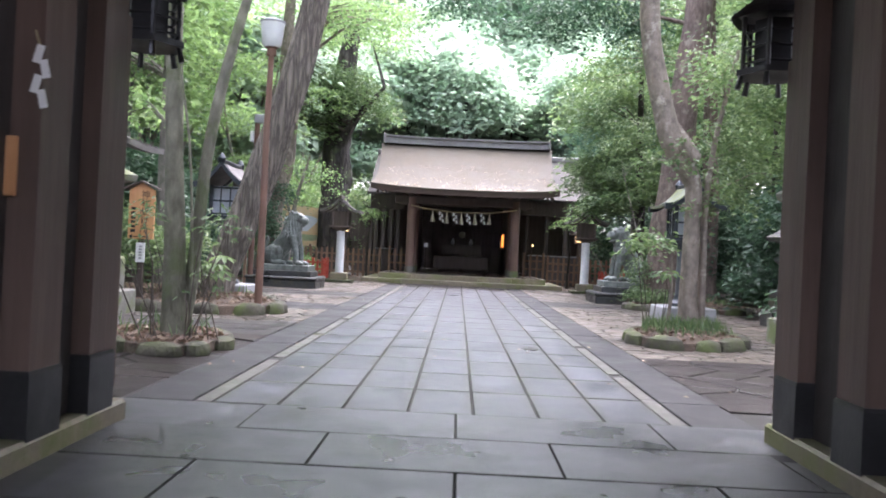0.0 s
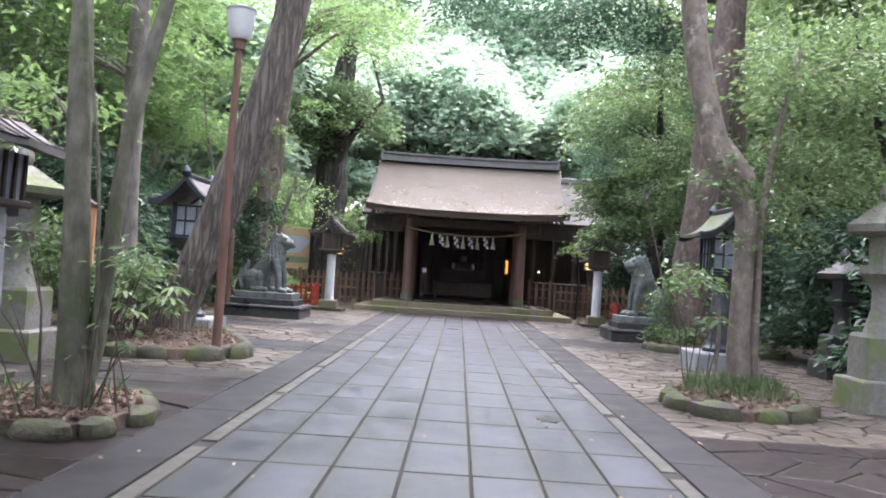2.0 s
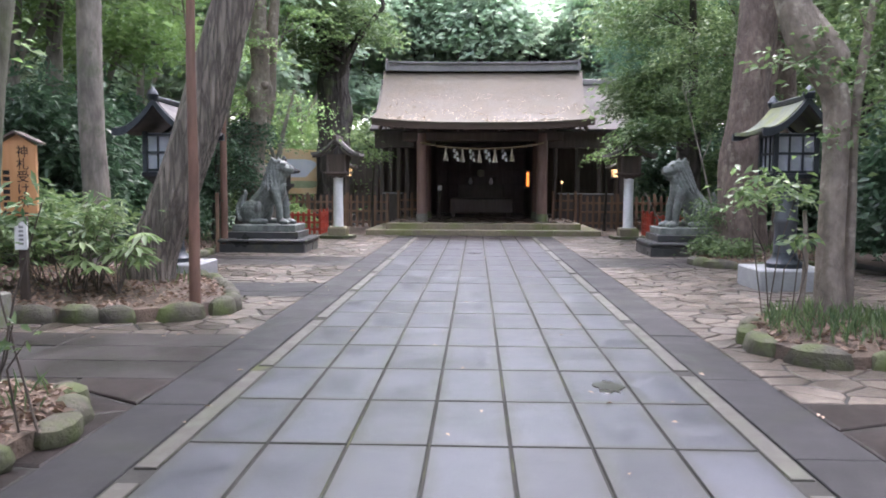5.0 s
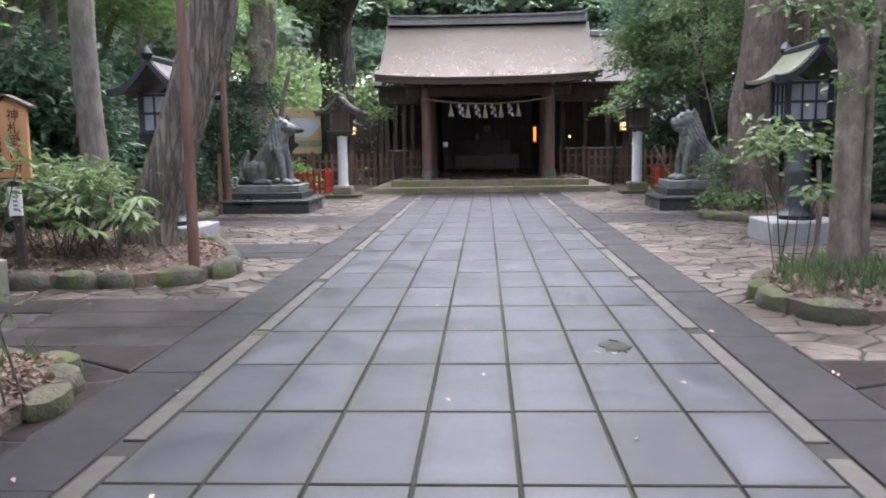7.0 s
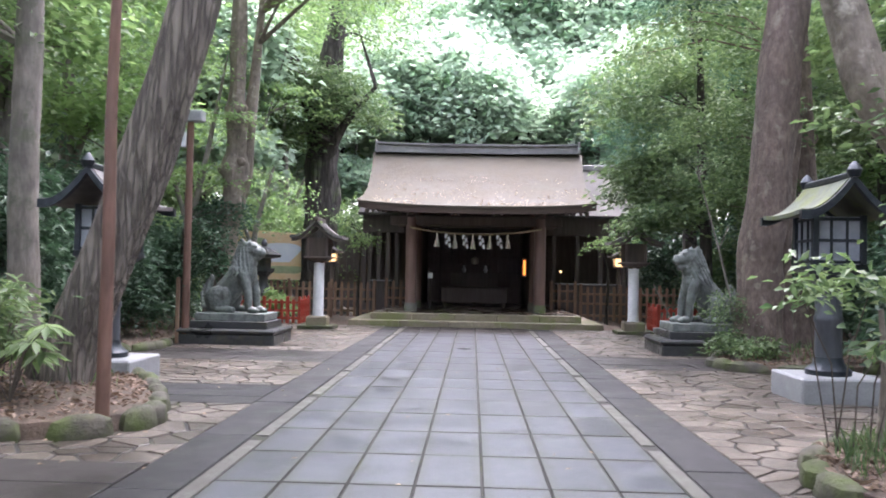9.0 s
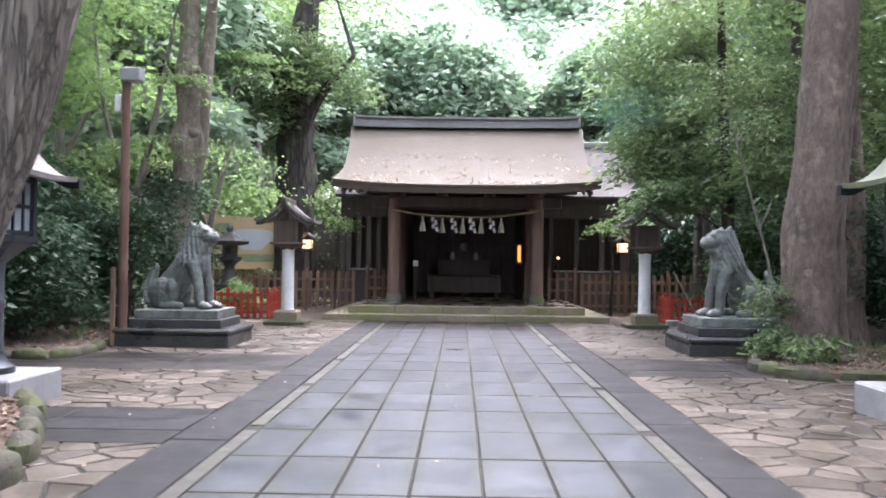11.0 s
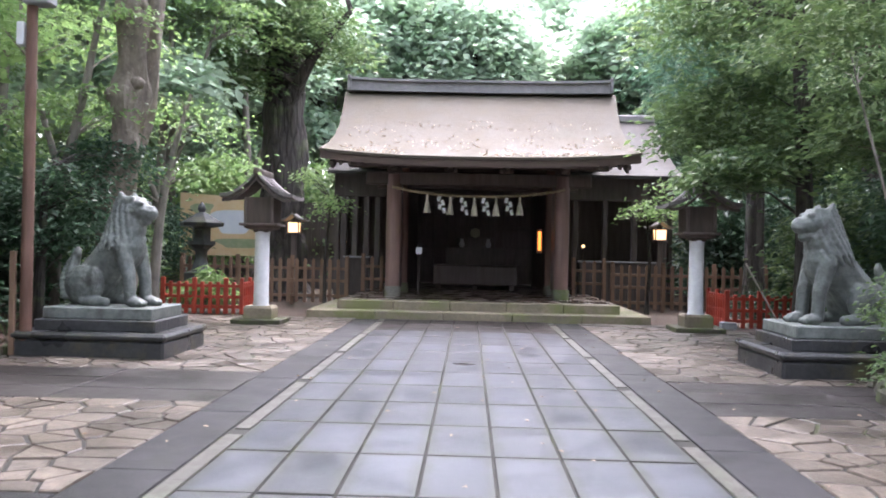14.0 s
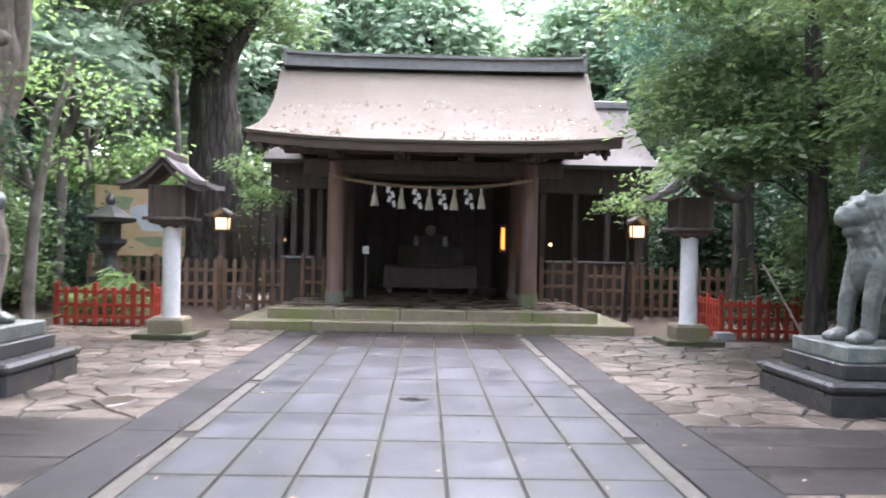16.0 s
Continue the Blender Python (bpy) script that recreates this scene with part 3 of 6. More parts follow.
outer = slab_mesh("edge_slab", 0.46 - J, 1.8 - J, SLAB_DARK)
for k in range(19):
    for x in (-1.695, 1.5645):
        lay("strip_stone", strip, x + J / 2, 5.35 + 1.2 * k + J / 2 - 0.2 * (k % 2))
for k in range(12):
    for x in (-2.165, 1.70):
        lay("edge_slab", outer, x + J / 2, 5.35 + 1.8 * k + J / 2 - (0.9 if x > 0 else 0))
# cross slabs at the near gate
cross = slab_mesh("cross_slab", 1.3 - J / 2, 0.75 - J / 2, SLAB_CROSS, rim=SLAB_EDGE)
for row in range(11):
    for k in range(6):
        lay("cross_slab", cross, -3.9 + 1.3 * k + (0.65 if row % 2 else 0.1) + J / 2, 5.35 - 0.75 * (row + 1) + J / 2, 0, 0.15)
# broad brown flags crossing the side courts
flag = slab_mesh("flagstone", 1.5 - J, 0.6 - J, SLAB_BROWN)
grey_flag = slab_mesh("grey_flagstone", 1.25 - J, 0.48 - J, SLAB_DARK)
for k in range(3):
    for i in range(3):
        lay("flagstone", flag, -2.17 - 1.5 * (i + 1) - 0.35 * (k % 2) * (i > 0) + J / 2, 9.65 + 0.6 * k, 0, 0.2)
        lay("flagstone", flag, -2.17 - 1.5 * (i + 1) + J / 2, 18.35 + 0.6 * k, 0, 0.2)
        lay("flagstone", flag, 2.17 + 1.5 * i + J / 2, 18.35 + 0.6 * k, 0, 0.2)
        lay("grey_flagstone", grey_flag, -2.17 - 1.25 * (i + 1) + J / 2, 14.2 + 0.48 * k, 0, 0.2)


def clip_cell(poly, n, c):
    """The part of a convex polygon where n.p <= c."""
    out = []
    for a, b in zip(poly, poly[1:] + poly[:1]):
        da, db = n[0] * a[0] + n[1] * a[1] - c, n[0] * b[0] + n[1] * b[1] - c
        if da <= 0:
            out.append(a)
        if da * db < 0:
            t = da / (da - db)
            out.append((a[0] + t * (b[0] - a[0]), a[1] + t * (b[1] - a[1])))
    return out


def crazy_cells(r, x0, x1, y0, y1, size):
    """Irregular flat stones that fill a rectangle."""
    nx, ny = max(1, round((x1 - x0) / size)), max(1, round((y1 - y0) / (size * 0.8)))
    pts = np.array([(x0 + (i + 0.5 + r.uniform(-0.48, 0.48)) * (x1 - x0) / nx, y0 + (j + 0.5 + r.uniform(-0.48, 0.48)) * (y1 - y0) / ny) for i in range(nx) for j in range(ny)])
    keep = r.random(len(pts)) > 0.18
    pts = pts[keep]
    for p in pts:
        near = pts[np.argsort(((pts - p) ** 2).sum(1))[1:15]]
        poly = [(x0, y0), (x1, y0), (x1, y1), (x0, y1)]
        for q in near:
            n = (q - p) / (np.linalg.norm(q - p) + 1e-9)
            poly = clip_cell(poly, n, float(n @ (p + q) / 2) - 0.011 - 0.006 * r.random())
            if len(poly) < 3:
                break
        if len(poly) >= 3:
            yield poly


def stone_geo(poly, r, g=None):
    """A flat stone with a softened rim; its top lies a little uneven."""
    g = g or Geo()
    n, k = len(poly), len(g.v)
    cx, cy = sum(p[0] for p in poly) / n, sum(p[1] for p in poly) / n
    h, tx, ty = r.uniform(-0.004, 0.006), r.normal() * 0.006, r.normal() * 0.006
    for f, z in ((1.0, -0.05), (1.0, -0.008), (0.95, 0.0)):
        g.v += [(cx + (x - cx) * f, cy + (y - cy) * f, z + (h + tx * (x - cx) + ty * (y - cy) if z > -0.04 else 0)) for x, y in poly]
    for o in (0, n):
        g.f += [(k + o + i, k + o + (i + 1) % n, k + o + n + (i + 1) % n, k + o + n + i) for i in range(n)]
    g.f.append(tuple(range(k + 2 * n, k + 3 * n)))
    return g


far_stones, court_stones = Geo(), Geo()
count = 0
for x0, x1, y0, y1, size in ((-6.6, -2.17, 11.46, 14.19, 0.28), (-6.6, -2.17, 15.66, 18.34, 0.29), (-6.8, -2.17, 20.16, 27.4, 0.33), (-6.4, -2.17, 5.0, 9.64, 0.62),
                             (2.17, 6.4, 6.0, 9.2, 0.5), (2.17, 6.8, 9.2, 18.34, 0.31), (2.17, 6.8, 20.16, 27.4, 0.36)):
    for poly in crazy_cells(rng, x0, x1, y0, y1, size):
        cx, cy = np.mean(poly, axis=0)
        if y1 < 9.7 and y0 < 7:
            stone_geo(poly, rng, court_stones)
        elif abs(cx) < 4.2 and 7.0 < cy < 18.4 and count < 290:
            part("stone", stone_geo(poly, rng).mesh("stone", CRAZY), None, approach)
            count += 1
        else:
            stone_geo(poly, rng, far_stones)
tagged(part("court_stones", court_stones, NEARFLAG, approach, "dark brown court stones"), kind="stuff")
tagged(part("stones_beyond", far_stones, CRAZY_ISLAND, approach), kind="stuff")

# ---- inner gate: platform ----
platform = thing("platform", "low two-step stone platform, mossy front kerb", "steps", kind="structure")
for k in range(5):
    part("kerb_stone", Geo().box(-3.15 + 1.35 * k + 0.004, -3.15 + 1.35 * (k + 1) - 0.004, 27.40, 27.9, -0.05, 0.15, 0.012), STEP, platform)
    part("kerb_stone", Geo().box(-2.62 + 1.14 * k + 0.004, -2.62 + 1.14 * (k + 1) - 0.004, 27.86, 28.3, 0.1, 0.33, 0.014), STEP, platform)
part("side_kerb", Geo().box(-3.15, -2.75, 27.9, 33.0, -0.05, 0.15, 0.012), STEP, platform)
part("side_kerb", Geo().box(3.2, 3.6, 27.9, 33.0, -0.05, 0.15, 0.012), STEP, platform)
part("floor_slab", Geo().box(-2.62, 3.08, 28.3, 38.4, -0.05, 0.325), FLOORSTONE, platform, "wet brown stone floor")
part("side_slab", Geo().box(-2.74, -2.63, 27.95, 33, -0.05, 0.145), STEP, platform)
part("side_slab", Geo().box(3.09, 3.19, 27.95, 33, -0.05, 0.145), STEP, platform)

# ---- inner gate ----
GX = 0.205
inner = thing("shrine_gate", "wooden shrine gate with a curved cypress-bark roof, on a stone platform", "gate", (GX, 0, 0), kind="")


def gate_column(x, y, r, z0, z1):
    c = part("column", Geo().lathe([(r, z0 + 0.22), (r, z1)], 20, x, y), COLUMN, inner, smooth=True)
    part("shoe", Geo().lathe([(r + 0.025, z0), (r + 0.025, z0 + 0.19), (r + 0.005, z0 + 0.23)], 20, x, y), LANTSTONE, c, "grey stone shoe", True)
    return c


for x in (-1.875, 1.875):
    gate_column(x, 29.68, 0.165, 0.32, 3.05)
    gate_column(x, 31.9, 0.165, 0.32, 3.4)
    part("side_panel", Geo().box(x - 0.03, x + 0.03, 29.86, 31.72, 0.45, 3.0), BACKWOOD, inner)
    part("side_panel", Geo().box(x - 0.03, x + 0.03, 32.08, 37.9, 0.33, 3.2), BACKWOOD, inner)
part("lintel", Geo().box(-2.5, 2.5, 29.58, 29.78, 2.82, 3.10, 0.02), INNERWOOD, inner)
part("beam", Geo().box(-2.9, 2.9, 29.55, 29.81, 3.2, 3.46, 0.02), INNERWOOD, inner)
for x in (-1.875, -0.62, 0.62, 1.875):
    part("bracket", Geo().box(x - 0.16, x + 0.16, 29.5, 29.86, 3.10, 3.2, 0.02).box(x - 0.07, x + 0.07, 28.9, 30.0, 3.12, 3.24, 0.02), INNERWOOD, inner)
part("rear_lintel", Geo().box(-2.5, 2.5, 31.8, 32.0, 2.9, 3.3, 0.02), INNERWOOD, inner)
part("eave_beam", Geo().box(-3.0, 3.0, 28.3, 28.45, 3.16, 3.30, 0.015), INNERWOOD, inner)
for k in range(33):
    x = -3.0 + 6.0 * k / 32
    part("rafter", Geo().add([(x + a, y, z) for a in (-0.035, 0.035) for y, z in ((27.85, 3.05), (27.85, 3.13), (30.9, 4.72), (30.9, 4.64))],
                             [(0, 1, 2, 3), (7, 6, 5, 4), (0, 4, 5, 1), (1, 5, 6, 2), (2, 6, 7, 3), (3, 7, 4, 0)]), INNERWOOD, inner)


def bark_roof():
    """Front and rear slopes, dished in profile, their corners lifted and flared."""
    prof = [(-3.26, 3.25), (-3.1, 3.31), (-2.6, 3.50), (-2.0, 3.78), (-1.4, 4.12), (-0.85, 4.52), (-0.4, 4.88), (0, 5.14)]
    prof += [(-y, z) for y, z in prof[-2::-1]]
    rows = []
    for y, z in prof:
        t = abs(y) / 3.26
        half = 3.10 + 0.12 * (1 - t) ** 3 + 0.13 * t**5
        rows.append([(half * u, 30.96 + y, z + 0.13 * abs(u) ** 3 * t**2) for u in np.linspace(-1, 1, 25)])
    return rows


rows = bark_roof()
roof = part("roof", Geo().sheet(rows, 0.05), BARKROOF, inner, "brown cypress-bark roof strewn with fallen leaves", True)
part("roof_edge", Geo().sheet([[(x * 0.993, 30.96 + (y - 30.96) * 0.992, z - 0.054) for x, y, z in row] for row in rows], 0.15), ROOFEDGE, roof, "thick layered dark eave", True)
us = np.linspace(-1, 1, 21)
for name_, half, y, z, lift, power, thick in (("ridge", 3.07, 0.2, 5.34, 0.035, 3, 0.22), ("ridge_cap", 3.12, 0.26, 5.40, 0.05, 4, 0.055), ("ridge_foot", 3.10, 0.24, 5.16, 0.03, 3, 0.05)):
    part(name_, Geo().sheet([[(half * u, 30.96 + w, z + lift * abs(u) ** power) for u in us] for w in (-y, y)], thick), RIDGE, roof, "grey metal-clad ridge")
for s in (-1, 1):
    part("ridge_end", Geo().box(s * 3.1 - 0.04, s * 3.1 + 0.04, 30.70, 31.22, 5.12, 5.5, 0.02), RIDGE, roof)
    part("gable_board", Geo().sheet([[(s * 3.0 + d, 30.96 + y, z - 0.22) for d in (-0.03, 0.03)] for y, z in ((-2.9, 3.42), (-1.8, 3.9), (-0.8, 4.55), (0, 5.1), (0.8, 4.55), (1.8, 3.9), (2.9, 3.42))], 0.2), INNERWOOD, inner)
r2 = np.random.default_rng(21)
n = 620
ys, xs = -3.2 + 2.0 * r2.random(n) ** 2.2, r2.uniform(-2.9, 2.9, n)
keep = np.array([noise.noise(Vector((x * 1.3, y * 2.0, 3.0))) > -0.12 for x, y in zip(xs, ys)])
xs, ys = xs[keep], ys[keep]
zs = np.interp(ys, [-3.26, -3.1, -2.6, -2.0, -1.4, -0.85], [3.25, 3.31, 3.50, 3.78, 4.12, 4.52]) + 0.13 * (abs(xs) / 3.2) ** 3 * (ys / 3.26) ** 2 + 0.012
ang = r2.uniform(0, 6.28, len(xs))
tagged(part("fallen_leaves", leaf_mesh("fallen_leaves", LEAF_ROOF, np.column_stack([xs, 30.96 + ys, zs]), np.column_stack([np.cos(ang), np.sin(ang), 0.4 * np.sin(ang)]), r2.normal(size=(len(xs), 3)) * 0.2, 0.07, 0.035), None, roof), kind="stuff")

# rope, tassels and paper streamers across the front
def rope_z(x):
    return 2.57 + 0.17 * (abs(x) / 1.85) ** 2.2


rope = thing("shimenawa_rope", "twisted straw rope with tassels and paper streamers between gate columns", "rope", (GX, 29.45, 0))
pts = [(-1.9 + 3.8 * k / 60, 0, rope_z(-1.9 + 3.8 * k / 60)) for k in range(61)]
twist = Geo()
for ph in (0, math.pi):
    twist.tube([(x, 0.016 * math.cos(x * 24 + ph), z + 0.016 * math.sin(x * 24 + ph)) for x, y, z in pts], [0.022] * len(pts), 7)
part("twisted_cord", twist, STRAW, rope, smooth=True)
for k, x in enumerate((-1.12, -0.61, -0.08, 0.40, 0.92)):
    z = rope_z(x) - 0.03
    part("tassel", Geo().lathe([(0.018, z + 0.02), (0.03, z - 0.06), (0.022, z - 0.10), (0.05, z - 0.2), (0.078, z - 0.36), (0.082, z - 0.40), (0.03, z - 0.40)], 12, x, 0), TASSEL, rope, smooth=True)
for k, x in enumerate((-0.83, -0.33, 0.15, 0.66)):
    g = Geo()
    z = rope_z(x) - 0.03
    for i in range(4):
        ox = (0.0, 0.045, 0.0, 0.05)[i] - 0.02 + 0.012 * i
        a = 0.25 * (-1) ** i
        m = Matrix.Translation((x + ox, -0.01 - 0.008 * i, z - 0.09 * i)) @ Matrix.Rotation(a, 4, "Y")
        g.box(-0.035, 0.035, -0.003, 0.003, -0.12, 0.0, 0, m)
    part("paper_streamer", g, PAPER, rope, "white zigzag folded paper")

# inside the gate
part("ceiling", Geo().box(-2.4, 2.8, 29.9, 38.0, 3.46, 3.52), BACKWOOD, None)
tagged(bpy.data.objects["ceiling"], "board ceiling over the gate passage, lightened against the dimness", "ceiling", kind="structure")
hall_wall = thing("wall_back", "latticed timber wall at the gate's back, lightened against the dimness", "wall", (GX, 37.9, 0), kind="structure")
part("boards", Geo().box(-2.2, 2.2, 0, 0.15, 0.33, 3.45), BACKWOOD, hall_wall)
for k in range(9):
    x = -1.8 + 0.45 * k
    part("lattice_bar", Geo().box(x - 0.035, x + 0.035, -0.05, 0, 0.33, 2.9, 0.006), BACKWOOD, hall_wall)
for z in (0.9, 1.5, 2.1, 2.75):
    part("lattice_rail", Geo().box(-1.85, 1.85, -0.08, -0.05, z - 0.04, z + 0.04), BACKWOOD, hall_wall)
box = thing("offering_box", "long dark wooden offering box with a slatted top", "box", (GX, 34.2, 0.325))
part("body", Geo().box(-1.15, 1.15, -0.35, 0.35, 0.12, 0.62, 0.015), INNERWOOD, box)
for x in (-1.0, 0, 1.0):
    part("leg", Geo().box(x - 0.06, x + 0.06, -0.3, 0.3, 0, 0.12), INNERWOOD, box)
for k in range(8):
    part("slat", Geo().box(-1.13, 1.13, -0.32 + 0.085 * k, -0.28 + 0.085 * k, 0.62, 0.66, 0.006), OLDWOOD, box)
altar = thing("altar_stand", "dim stepped altar stand with pale ornaments", "altar", (GX, 36.4, 0.325))
part("table", Geo().box(-0.9, 0.9, -0.4, 0.4, 0, 1.15, 0.01).box(-0.6, 0.6, -0.1, 0.4, 1.15, 1.45, 0.01), BACKWOOD, altar)
for x in (-0.4, 0.4):
    part("vase", Geo().lathe([(0.05, 1.15), (0.09, 1.25), (0.04, 1.38), (0.06, 1.42)], 12, x, -0.2), PAPER, altar, smooth=True)
part("mirror", Geo().lathe([(0.02, 1.45), (0.13, 1.5), (0.15, 1.6), (0.13, 1.7), (0.02, 1.75)], 16, 0, 0.1), TASSEL, altar, smooth=True)
plate = thing("notice_card", "small white card on the gate's side panel", "notice", (-1.15, 30.6, 1.35))
part("card", Geo().box(-0.07, 0.07, -0.01, 0.01, -0.08, 0.08, 0.004), PAPER, plate)
part("stand", Geo().box(-0.015, 0.015, -0.005, 0.02, -1.02, -0.07), OLDWOOD, plate)
for x in (-1.72, 1.62):
    lamp = thing("slit_lamp", "tall narrow lamp glowing orange on an inner gate column", "lamp", (x + (0.0 if x < 0 else 0.13), 31.55, 1.65), group="glowing lamps in the gate")
    part("case", Geo().box(-0.075, 0.075, 0.0, 0.14, -0.30, 0.30, 0.01), INNERWOOD, lamp)
    part("glass", Geo().box(-0.038, 0.038, -0.035, -0.002, -0.235, 0.235, 0.012), GLOW_ORANGE, lamp, "glowing orange glass")
    part("arm", Geo().box(-0.03, 0.03, 0.14, 0.24, -0.05, 0.05), INNERWOOD, lamp)

# ---- wings behind the fences ----
def wing(x0, x1, sgn):
    w = thing("side_hall", "dark open-fronted side hall with a pale sheet roof", "building", (0, 0, 0), group="halls beside the gate")
    rows = [[(x, y, z) for x in np.linspace(x0, x1, 7)] for y, z in ((32.4, 3.38), (33.2, 3.66), (34.2, 4.15), (35.2, 4.8), (36.0, 5.35), (36.8, 4.8), (38.6, 3.6))]
    part("roof", Geo().sheet(rows, 0.09), PALEROOF, w, "pale grey sheet roof", True)
    part("ridge", Geo().box(x0, x1, 35.85, 36.15, 5.28, 5.5, 0.03), RIDGE, w)
    part("back_wall", Geo().box(x0 + 0.2, x1 - 0.2, 36.2, 36.4, 0, 3.6), HALLWOOD, w)
    part("lintel", Geo().box(x0 + 0.1, x1 - 0.1, 32.9, 33.1, 2.75, 3.35, 0.015), HALLWOOD, w)
    part("floor", Geo().box(x0 + 0.1, x1 - 0.1, 33.0, 36.2, 0.0, 0.4), HALLWOOD, w)
    for k in range(4):
        x = x0 + 0.35 + (x1 - x0 - 0.7) * k / 3
        part("post", Geo().box(x - 0.07, x + 0.07, 32.93, 33.07, 0, 2.75, 0.01), HALLWOOD, w)
    part("counter", Geo().box(x0 + 0.4, x1 - 0.5, 32.7, 33.2, 1.13, 1.18, 0.01), GREYSTONE, w, "pale counter top")
    part("counter_front", Geo().box(x0 + 0.45, x1 - 0.55, 32.85, 33.1, 0.0, 1.13), HALLWOOD, w)
    ox = x0 if sgn < 0 else x1
    part("side_wall", Geo().box(*sorted((ox - sgn * 0.1, ox - sgn * 0.2)), 33.08, 36.2, 0, 3.4), HALLWOOD, w)
    part("screen", Geo().box(x0 + 0.2, x1 - 0.2, 34.8, 34.85, 0.4, 3.0), HALLWOOD, w)
    return w


wing(-3.65, -2.05, -1)
wing(2.45, 5.45, 1)
for x in (-3.35, 3.1):
    lamp = thing("small_lamp", "small yellow lamp glowing in a side hall", "lamp", (x, 33.6, 1.18), group="small hall lamps")
    part("bulb", Geo().ball((0, 0, 0.38), 0.045), GLOW_WARM, lamp)
    part("stem", Geo().tube([(0, 0, -0.78), (0, 0, 0.34)], [0.015, 0.015], 6), INNERWOOD, lamp)


# plain dark board walls, added to block bright gaps behind the halls
for x0, x1 in ((-14.0, -2.2), (2.6, 14.0)):
    g = Geo()
    for k in range(int((x1 - x0) / 0.3)):
        g.box(x0 + 0.3 * k, x0 + 0.3 * k + 0.29, 39.0, 39.05 + 0.01 * (k % 2), 0, 2.9)
    tagged(part("wall_precinct", g, HALLWOOD), "plain dark board wall added to close bright gaps behind the side halls", "wall", kind="structure")


# ---- fences ----
def picket_fence(at, length, turn, h, wood, step, label, group):
    f = thing("fence", label, "fence", at, turn, group)
    k = int(length / step)
    mesh = Geo().add([(-0.04, -0.014, 0.06), (0.04, -0.014, 0.06), (0.04, 0.014, 0.06), (-0.04, 0.014, 0.06), (-0.04, -0.014, h - 0.05), (0.04, -0.014, h - 0.05), (0.04, 0.014, h - 0.05), (-0.04, 0.014, h - 0.05), (0, -0.014, h), (0, 0.014, h)],
                     [(0, 3, 2, 1), (0, 1, 5, 8, 4), (2, 3, 7, 9, 6), (1, 2, 6, 5), (3, 0, 4, 7), (4, 8, 9, 7), (8, 5, 6, 9)]).mesh("picket", wood)
    for i in range(k + 1):
        ob = part("picket", mesh, None, f)
        ob.matrix_basis = pose(i * length / k, -0.03, rng.normal() * 0.004, rng.normal() * 0.3, 0, 0)
    for z in (0.22, h * 0.52, h * 0.78):
        part("rail", Geo().box(-0.05, length + 0.05, -0.014, 0.03, z - 0.035, z + 0.035, 0.006), wood, f)
    spans = max(1, int(length / 1.2))
    for i in range(spans + 1):
        x = length * i / spans
        part("post", Geo().box(x - 0.045, x + 0.045, 0.03, 0.11, 0, h + 0.06, 0.01), wood, f)
    return f


picket_fence((-6.9, 31.0, 0), 4.0, 0, 1.12, FENCEWOOD, 0.2, "brown wooden picket fence beside the gate platform", "picket fences")
picket_fence((-2.6, 31.7, 0), 0.7, 0, 1.2, FENCEWOOD, 0.19, "short brown picket fence by the gate column", "picket fences")
picket_fence((3.46, 31.0, 0), 3.6, 0, 1.12, FENCEWOOD, 0.2, "brown wooden picket fence beside the gate platform", "picket fences")
picket_fence((2.62, 31.7, 0), 0.75, 0, 1.2, FENCEWOOD, 0.19, "short brown picket fence by the gate column", "picket fences")


def red_fence(at, length, turn=0.0):
    f = thing("red_fence", "low vermilion lattice fence round a planting bed", "fence", at, turn, "low red fences")
    k = round(length / 0.16)
    for i in range(k + 1):
        x = length * i / k
        wide = 0.045 if i % 4 == 0 else 0.036
        part("upright", Geo().box(x - wide, x + wide, -0.03, 0.03, 0, 0.72 if i % 4 == 0 else 0.64, 0.008), REDPAINT, f)
    for z in (0.14, 0.34, 0.56):
        part("rail", Geo().box(0, length, -0.022, 0.022, z - 0.03, z + 0.03, 0.006), REDPAINT, f)
    return f


red_fence((-6.12, 27.7, 0), 1.6)
red_fence((-4.52, 27.72, 0), 1.2, 90)
red_fence((4.95, 27.1, 0), 1.7)
red_fence((4.95, 27.12, 0), 1.2, 90)
pad = thing("footing_stone", "small grey footing stone under the red fence corner", "stone", (4.93, 26.93, 0))
part("block", Geo().box(-0.14, 0.14, -0.1, 0.1, -0.02, 0.13, 0.015), GREYSTONE, pad)


# ---- white-post lanterns ----
def curved_roof(half, depth, z0, rise, thick, n=11, power=1.6, lift=0.06):
    """A gabled lantern roof, ridge along y, its slopes dished and its eaves turned up."""
    rows = []
    for y in np.linspace(-depth, depth, 5):
        rows.append([(half * u, y, z0 + rise * (1 - abs(u)) ** power + lift * abs(u) ** 3 + 0.03 * (abs(y) / depth) ** 2) for u in np.linspace(-1, 1, n)])
    return Geo().sheet(rows, thick)


